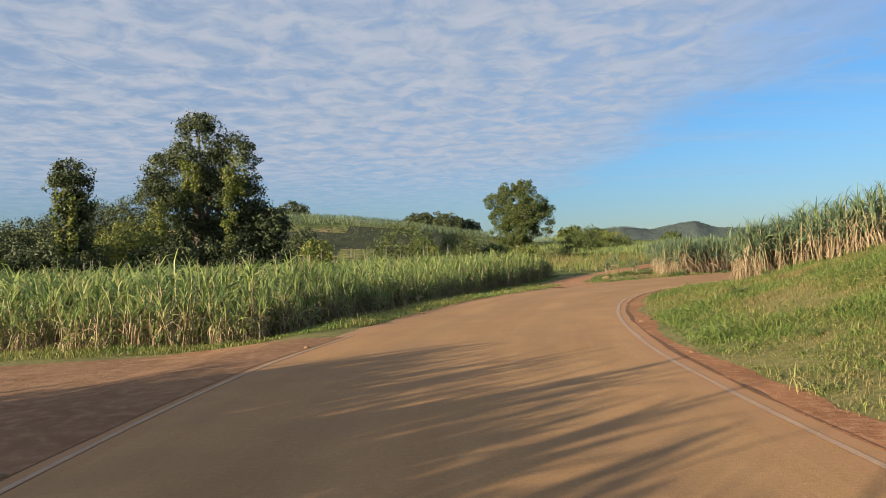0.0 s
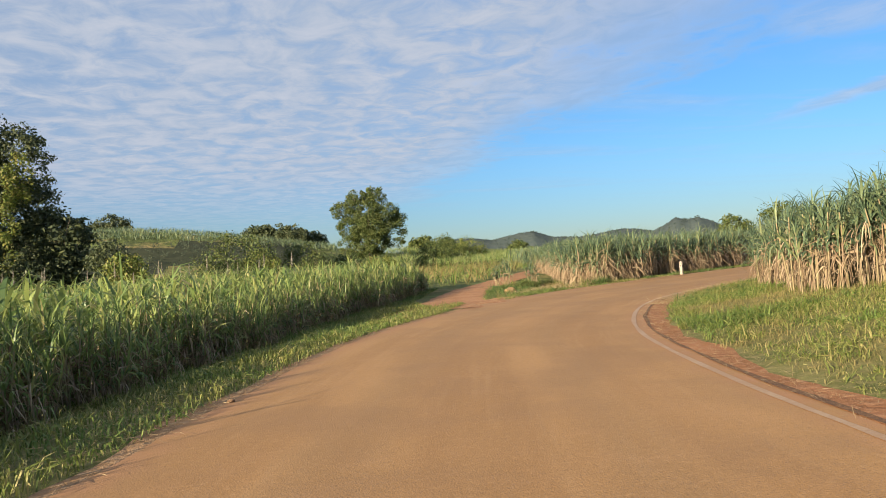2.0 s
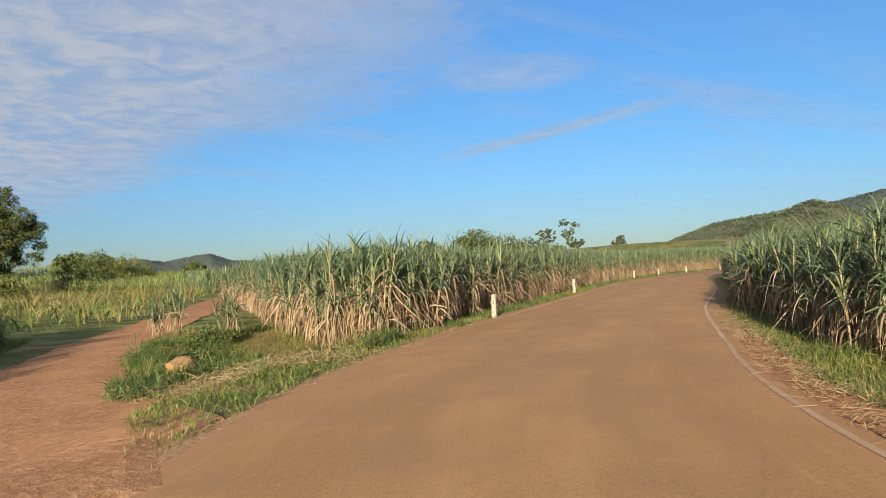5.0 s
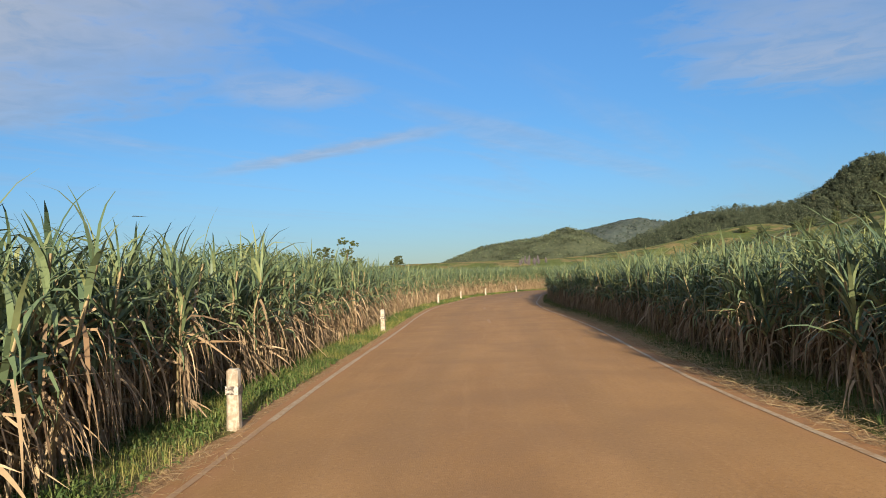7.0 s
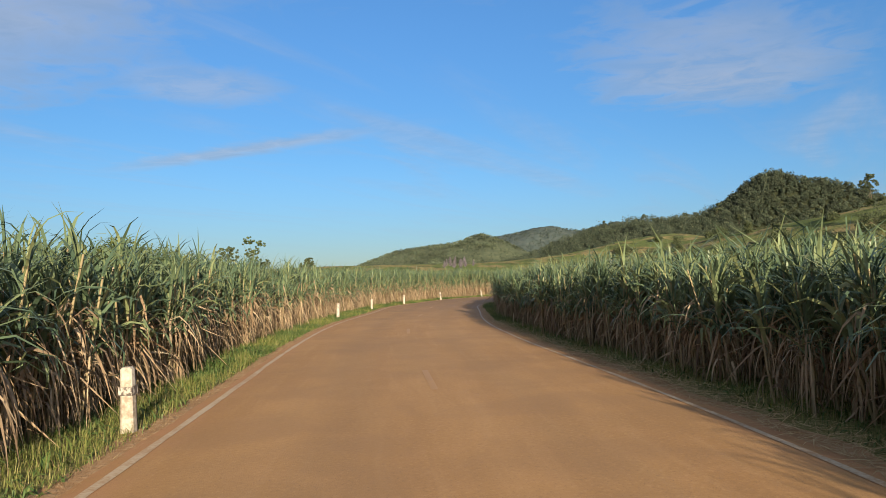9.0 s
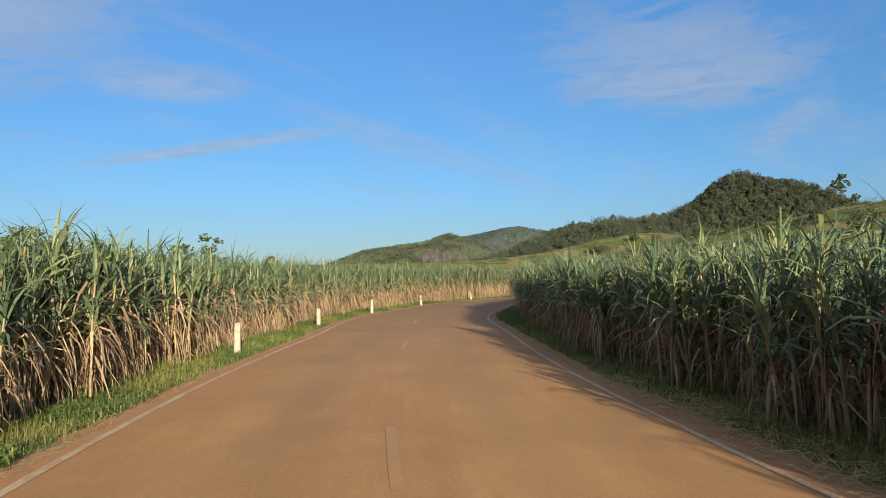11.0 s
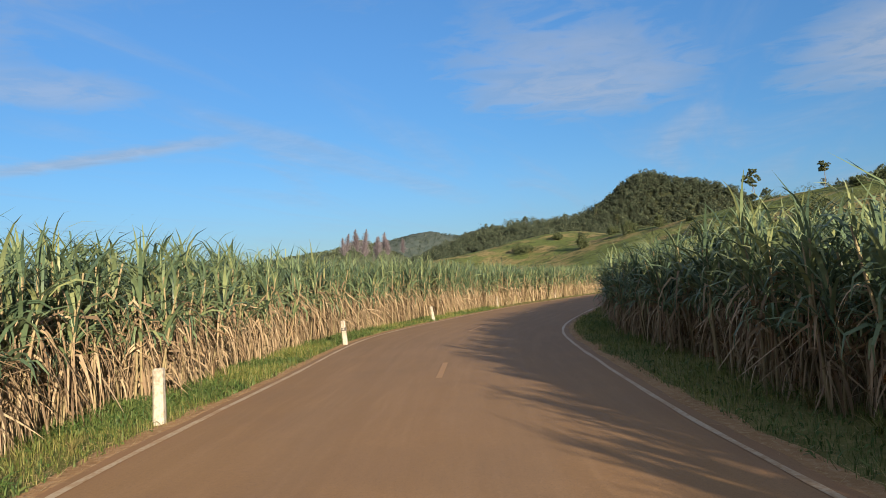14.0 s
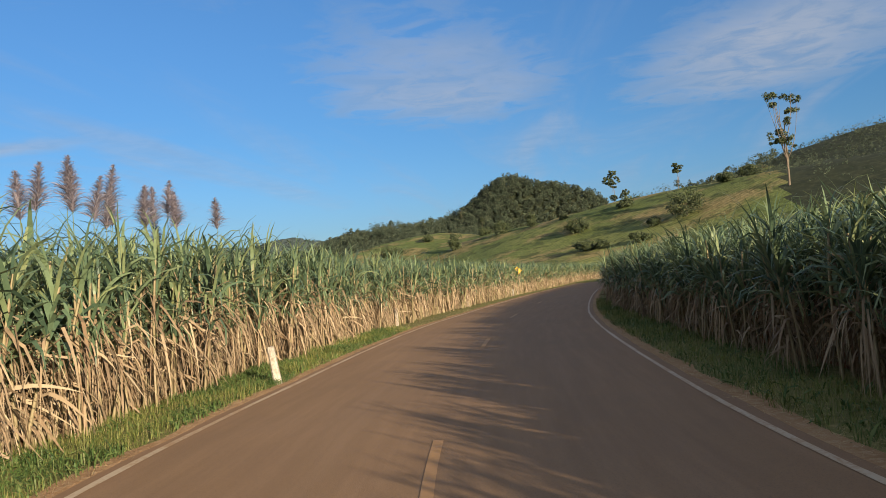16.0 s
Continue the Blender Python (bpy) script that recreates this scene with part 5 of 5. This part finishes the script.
def distant_hill(name, label, outline, dist, depth, seed, trees, mat, leafy, size=0.0036):
    """A far hill: its outline by bearing and rise in degrees, seen from the road."""
    rng = np.random.default_rng(seed)
    bearing, height = np.array(outline, float).T
    az, rr = np.radians(np.linspace(bearing[0], bearing[-1], 220)), np.linspace(dist - depth, dist + depth, 25)

    def rise(a, r):
        k = np.interp(np.degrees(a), bearing, height)
        return np.tan(np.radians(k)) * dist * np.exp(-0.5 * ((r - dist) / (depth * 0.42)) ** 2)

    ga, gr = np.meshgrid(az, rr)
    x, y, z = 52 + gr * np.sin(ga), 52 + gr * np.cos(ga), rise(ga, gr) - 6
    z = z + np.array([noise.fractal((px * 0.011, py * 0.011, seed), 0.7, 2.1, 4) for px, py in zip(x.ravel(), y.ravel())]).reshape(z.shape) * 0.05 * z.max() * (z > 0)
    i = (np.arange(24)[:, None] * 220 + np.arange(219)[None]).ravel()
    ob = new(name, quad_mesh(name, np.stack([x, y, z], -1).reshape(-1, 3), np.stack([i, i + 220, i + 221, i + 1], 1), [mat], shade=True))
    tagged(ob, label, "hill", kind="structure")
    a, r = rng.uniform(az.min(), az.max(), trees), rng.uniform(dist - depth * 0.8, dist + depth * 0.15, trees)
    h = rise(a, r)
    keep = h > 0.15 * z.max()
    a, r, h = a[keep], r[keep], h[keep]
    t = dist * size
    c = np.stack([52 + r * np.sin(a), 52 + r * np.cos(a), h - 6 + t * 0.3], 1)
    v, q = leaf_cloud(rng, c, np.full((len(c), 3), t) * rng.uniform(0.5, 1.4, (len(c), 1)), 12, t * 0.42)
    tagged(new(name.replace("hill", "forest"), quad_mesh(name, v, q, [leafy])), "dark forest covering a distant hill", "woodland", kind="stuff")


# the first three hills carry distance haze in their slope and leaf colours
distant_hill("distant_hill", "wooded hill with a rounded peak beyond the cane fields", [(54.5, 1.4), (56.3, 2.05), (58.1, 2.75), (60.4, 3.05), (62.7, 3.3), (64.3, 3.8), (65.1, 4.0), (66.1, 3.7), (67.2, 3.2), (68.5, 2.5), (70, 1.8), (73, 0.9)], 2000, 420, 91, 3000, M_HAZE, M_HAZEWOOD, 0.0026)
distant_hill("distant_hill", "far wooded hill behind the ridge, tinted blue-green for haze", [(62, 2.0), (66.3, 3.65), (68.2, 4.05), (69.5, 4.25), (70.6, 4.4), (71.7, 4.2), (73, 3.95), (75.6, 4.55), (77, 4.4), (79, 4.0), (84, 2.8)], 2900, 480, 94, 2600, M_BLUEHAZE, M_BLUEHAZEWOOD, 0.0018)
distant_hill("distant_hill", "low hills on the horizon, tinted blue-grey for haze", [(5, 0.5), (8, 1.1), (11, 1.8), (13.7, 2.1), (15.8, 1.75), (18.3, 2.15), (19.2, 2.25), (20.7, 1.65), (22.9, 1.55), (25.1, 1.8), (26.4, 1.9), (28.6, 1.6), (29.6, 2.1), (30.2, 2.45), (31.1, 2.3), (31.8, 2.5), (33, 1.9), (34, 1.3), (37, 0.7), (42, 0.2)], 2600, 400, 92, 1900, M_BLUEHAZE, M_BLUEHAZEWOOD, 0.0015)
distant_hill("distant_hill", "dark wooded rise behind the vine-covered trees", [(-60, 2.2), (-48, 3.5), (-40, 3.5), (-34, 3.6), (-30, 3.45), (-26, 3.2), (-20, 2.6), (-14, 1.2)], 420, 110, 93, 1400, M_FIELD, M_FOREST, 0.0055)


# guide posts
def guide_post(x, y, turn, tilt_x, tilt_y, h=0.74, band=True):
    root = new("guide_post")
    root.matrix_basis = pose(x, y, lie1(x, y), tilt_x, tilt_y, turn)
    bm = bmesh.new()
    bmesh.ops.create_cube(bm, size=1.0)
    for v in bm.verts:
        k = 1.0 if v.co.z < 0 else 0.84
        v.co = (v.co.x * 0.155 * k, v.co.y * 0.155 * k, (v.co.z + 0.5) * (h + 0.2) - 0.2)
    bmesh.ops.subdivide_edges(bm, edges=bm.edges[:], cuts=3, use_grid_fill=True)
    bmesh.ops.bevel(bm, geom=[e for e in bm.edges if e.is_manifold and e.calc_face_angle(0) > 0.8], offset=0.016, segments=2, affect="EDGES")
    for v in bm.verts:
        d = noise.noise_vector(v.co * 9 + Vector((x, y, 0))) * 0.006
        v.co += d
    me = bpy.data.meshes.new("concrete_shaft")
    bm.to_mesh(me)
    bm.free()
    me.materials.append(M_POST)
    me.polygons.foreach_set("use_smooth", np.full(len(me.polygons), True))
    part("concrete_shaft", me, root)
    if band:
        z0, k = h * 0.58, 0.93
        w = 0.155 * k * 0.5 + 0.004
        v = [(sx * w, sy * w, z) for z in (z0, z0 + 0.10) for sx, sy in ((-1, -1), (1, -1), (1, 1), (-1, 1))]
        q = [(0, 1, 5, 4), (1, 2, 6, 5), (2, 3, 7, 6), (3, 0, 4, 7)]
        part("black_band", quad_mesh("black_band", v, q, [M_BLACK]), root, "scuffed black painted band")
    return tagged(root, "chipped white concrete guide post in verge grass", "guide post", "guide posts along the outer verge")


for k, (x, y, tx, ty) in enumerate([(21.97, 48.23, 1, -2), (35.27, 56.94, 0, -3), (58.42, 70.93, 2, -4), (67.69, 75.1, 0, 1), (78.83, 79.43, 1, -1), (91.0, 82.62, -4, -3), (103.38, 84.02, -8, -2), (119.73, 84.98, 0, -2), (135.85, 83.66, 2, 1), (145.6, 82.68, 0, 2)]):
    guide_post(x, y, 30 - 3 * k, tx, ty, 0.74 if k % 3 else 0.70, k in (0, 1, 5, 8))
leaning = guide_post(152.75, 81.38, 0, 0, -38, 0.74, False)
leaning["label"] = "knocked-over white concrete guide post in cane"


# road signs
def warning_sign(x, y, z):
    root = new("bend_warning_sign")
    root.matrix_basis = pose(x, y, lie1(x, y), 0, 0, 90 + 6)
    up = z - lie1(x, y)
    v, q = rods([[(0, 0.03, -0.3), (0, 0.03, up * 0.5), (0, 0.03, up + 0.3)]], [[0.03, 0.03, 0.03]], 8)
    part("pole", quad_mesh("pole", v, q, [M_POST]), root, "white pole")
    s = 0.42
    corner = [(0, -s), (s, 0), (0, s), (-s, 0)]
    v = [(a, yy, up + b) for yy in (0.0, -0.012) for a, b in corner]
    q = [(0, 1, 2, 3), (7, 6, 5, 4)] + [(k, k + 4, (k + 1) % 4 + 4, (k + 1) % 4) for k in range(4)]
    plate = part("plate", quad_mesh("plate", v, q, [M_YELLOW]), root, "yellow diamond plate")
    bend = [(-0.06, -0.20), (-0.06, -0.08), (0.07, 0.03), (0.07, 0.10)]
    pieces = []
    for (a0, b0), (a1, b1) in zip(bend[:-1], bend[1:]):
        d = np.array([a1 - a0, b1 - b0])
        nrm = np.array([-d[1], d[0]]) / np.linalg.norm(d) * 0.03
        e = d / np.linalg.norm(d) * 0.02
        pieces.append((np.array([(a0 - e[0] + nrm[0], -0.016, up + b0 - e[1] + nrm[1]), (a0 - e[0] - nrm[0], -0.016, up + b0 - e[1] - nrm[1]), (a1 + e[0] - nrm[0], -0.016, up + b1 + e[1] - nrm[1]), (a1 + e[0] + nrm[0], -0.016, up + b1 + e[1] + nrm[1])]), np.array([[0, 1, 2, 3]])))
    pieces.append((np.array([(0.0, -0.0165, up + 0.10), (0.07, -0.0165, up + 0.10), (0.14, -0.0165, up + 0.10), (0.07, -0.0165, up + 0.23)]), np.array([[0, 1, 2, 3]])))
    part("arrow", quad_mesh("arrow", *joined(pieces), [M_BLACK]), plate, "black winding arrow")
    tagged(root, "yellow diamond bend warning sign at the cane's edge", "road sign")
    # the sign faces the oncoming road, towards -x
    root.rotation_euler = (0, 0, radians(-90 + 8))


warning_sign(156.7, 81, 2.15)


def sign_back(x, y, z):
    root = new("road_sign")
    root.matrix_basis = pose(x, y, lie1(x, y), 0, 0, -84)
    up = z - lie1(x, y)
    v, q = rods([[(0, -0.03, -0.3), (0, -0.03, up * 0.5), (0, -0.03, up + 0.2)]], [[0.03, 0.03, 0.03]], 8)
    part("pole", quad_mesh("pole", v, q, [M_POST]), root)
    a = np.arange(20) * math.pi / 10
    face = np.stack([0.32 * np.cos(a), 0 * a, up + 0.32 * np.sin(a)], 1)
    v = np.vstack([face, face + (0, 0.012, 0), [(0, 0, up), (0, 0.012, up)]])
    q = [(k, (k + 1) % 20, (k + 1) % 20 + 20, k + 20) for k in range(20)]
    q += [(40, 2 * k, 2 * k + 1, (2 * k + 2) % 20) for k in range(10)] + [(41, (2 * k + 2) % 20 + 20, 2 * k + 21, 2 * k + 20) for k in range(10)]
    part("plate", quad_mesh("plate", v, q, [M_METAL]), root, "grey back of a round plate")
    tagged(root, "round road sign seen from its grey back", "road sign")


sign_back(165.8, 70.1, 2.6)


# flowering cane
def plume(x, y, h, seed):
    rng = np.random.default_rng(seed)
    root = new("cane_flower_plume")
    root.matrix_basis = pose(x, y, lie1(x, y), 0, 0, rng.uniform(0, 360))
    lean = rng.normal(0, 0.10, 2)
    line = np.array([(0, 0, 0.9), (lean[0] * 0.2, lean[1] * 0.2, h - 0.85), (lean[0], lean[1], h)])
    v, q = rods([line], [[0.009, 0.007, 0.002]], 5)
    part("stem", quad_mesh("stem", v, q, [M_GREEN]), root)
    n = 420
    f = rng.uniform(0, 1, n)
    base = line[1] * (1 - f[:, None]) + line[2] * f[:, None]
    v, q = blades(base, rng.uniform(0, 6.28, n), rng.uniform(0.5, 1.1, n), (0.38 * (1 - f) ** 0.8 + 0.05) * rng.uniform(0.6, 1.1, n), 0.019, rng.uniform(0.2, 1.0, n), 3, rng.normal(0, 0.5, n))
    part("tassel", quad_mesh("tassel", v, q, [M_PLUME]), root, "feathery mauve-brown tassel")
    tagged(root, "mauve-brown feathery flower plume rising above sugar cane", "cane flower", "flower plumes over the cane")


pr = np.random.default_rng(95)
for k in range(16):
    f = k / 15
    plume(101.2 + 7.0 * f + pr.normal(0, 0.25), 87.3 + abs(pr.normal(0, 0.6)), pr.uniform(3.9, 4.75), 200 + k)


def reed(x, y, h, seed):
    rng = np.random.default_rng(seed)
    root = new("reed_plume")
    root.matrix_basis = pose(x, y, lie1(x, y))
    v, q = rods([[(0, 0, 0), (0.03, 0, h * 0.7), (0.06, 0.02, h)]], [[0.008, 0.006, 0.002]], 5)
    part("stem", quad_mesh("stem", v, q, [M_DRYGRASS]), root)
    n = 90
    f = rng.uniform(0, 1, n)
    base = np.stack([0.03 + 0.03 * f, 0.02 * f, h * (0.68 + 0.3 * f)], 1)
    v, q = blades(base, rng.uniform(0, 6.28, n), rng.uniform(0.8, 1.3, n), 0.22 * (1.1 - f), 0.022, rng.uniform(0.2, 0.8, n), 3)
    part("tassel", quad_mesh("tassel", v, q, [M_REED]), root, "pale feathery tassel")
    tagged(root, "pale feathery reed plume behind the shorter cane", "reed", "reeds behind the shorter cane")


for k in range(34):
    x = -28.6 + 0.94 * k + pr.normal(0, 0.5)
    reed(x, 58.8 + 0.02 * x + pr.normal(0, 0.7), pr.uniform(2.4, 3.2), 300 + k)


# the block in the ditch
def boulder(x, y, size, seed):
    bm = bmesh.new()
    bmesh.ops.create_icosphere(bm, subdivisions=3, radius=size)
    for v in bm.verts:
        v.co = Vector((v.co.x * 0.9, v.co.y * 0.8, v.co.z * 1.05)) * (1 + 0.25 * noise.noise(v.co * (1.2 / size) + Vector((seed, 0, 0))))
        v.co = Vector([max(-0.62 * size, min(0.62 * size, c)) for c in v.co])
    me = bpy.data.meshes.new("boulder")
    bm.to_mesh(me)
    bm.free()
    me.materials.append(M_ROCK)
    ob = new("boulder", me)
    ob.matrix_basis = pose(x, y, lie1(x, y) + size * 0.5, 8, -14, 30)
    tagged(ob, "ochre block of stone lying in the weedy ditch", "rock")


boulder(11.45, 44.9, 0.33, 3)
for k in range(16):
    s = pr.uniform(0.02, 0.05)
    j = int(pr.integers(78, 182))
    off = MID[j, 2] + pr.uniform(0.1, 0.7)
    sd = pr.choice([-1, 1])
    bm = bmesh.new()
    bmesh.ops.create_icosphere(bm, subdivisions=2, radius=s)
    for v in bm.verts:
        v.co *= 1 + 0.35 * noise.noise(v.co * 30 + Vector((k, 0, 0)))
        v.co.z *= 0.6
    me = bpy.data.meshes.new("stone")
    bm.to_mesh(me)
    bm.free()
    me.materials.append(M_STONE)
    px, py = MID[j, :2] + sd * LEFT[j] * off
    ob = new("stone", me)
    ob.matrix_basis = pose(px, py, lie1(px, py) + s * 0.3, 0, 0, 50 * k)
    tagged(ob, "small dusty stone on the dirt shoulder", "stone", "stones on the shoulder")


for k, (x, y, w, h) in enumerate([(14.43, 48.34, 1.0, 0.6), (13.11, 49.15, 0.9, 0.5), (15.26, 46.95, 0.9, 0.5), (14.37, 51.25, 1.1, 0.6)]):
    bush("ditch_shrub", "low dark green leafy shrub in the ditch", x, y, w, h * 0.7, M_TREE, 400 + k, 40, 46, 0.05, grown=1.0)


def tuft_mesh(seed, n, size):
    rng = np.random.default_rng(seed)
    base = np.c_[rng.normal(0, 0.05, (n, 2)), np.full(n, -0.02)]
    v, q = blades(base, rng.uniform(0, 6.28, n), rng.uniform(0.8, 1.45, n), size * rng.uniform(0.6, 1.2, n), rng.uniform(0.010, 0.02, n), rng.uniform(0.4, 1.8, n), 4, rng.normal(0, 0.4, n))
    return v, q


tufts = [quad_mesh("grass_tuft", *tuft_mesh(500 + k, 46, 0.55), [(M_LUSH, M_GRASS, M_DRYGRASS)[k % 3]]) for k in range(6)]
for k in range(70):
    j = int(pr.integers(130, 338))
    sd = 1 if pr.uniform() < 0.65 else -1
    px, py = MID[j, :2] + sd * LEFT[j] * (MID[j, 2] + pr.uniform(0.7, 1.7))
    ob = new("grass_tuft", tufts[k % 6])
    ob.matrix_basis = pose(px, py, lie1(px, py), 0, 0, 37 * k)
    ob.scale = [pr.uniform(0.4, 0.85)] * 3
    tagged(ob, ("lush green grass tuft on the verge", "yellow-green grass tuft on the verge", "dry golden grass tuft on the verge")[k % 3], "grass tuft", "grass tufts on the verges")
for k in range(24):
    px, py = pr.uniform(11.0, 16.0), pr.uniform(43.6, 54.0)
    if to_line(TRACK[:, :2], np.array([(px, py)]))[0] < 1.5:
        continue
    ob = new("grass_tuft", tufts[(k * 2) % 6 if k % 3 else 1])
    ob.matrix_basis = pose(px, py, lie1(px, py), 0, 0, 71 * k)
    ob.scale = [pr.uniform(0.8, 1.5)] * 3
    tagged(ob, "tall coarse grass tuft in the weedy ditch", "grass tuft", "grass tufts in the ditch")
for k in range(46):
    px, py = pr.uniform(4.8, 16), pr.uniform(3, 26)
    if road_side([(px, py)])[0][0] < 0.9 or inside(FIELD_R, np.array([(px, py)]))[0]:
        continue
    ob = new("grass_tuft", tufts[(k * 2) % 6 if k % 4 else 1])
    ob.matrix_basis = pose(px, py, lie1(px, py), 0, 0, 53 * k)
    ob.scale = [pr.uniform(0.5, 1.15)] * 3
    tagged(ob, "coarse grass tuft on the bank inside the bend", "grass tuft", "grass tufts on the bank")
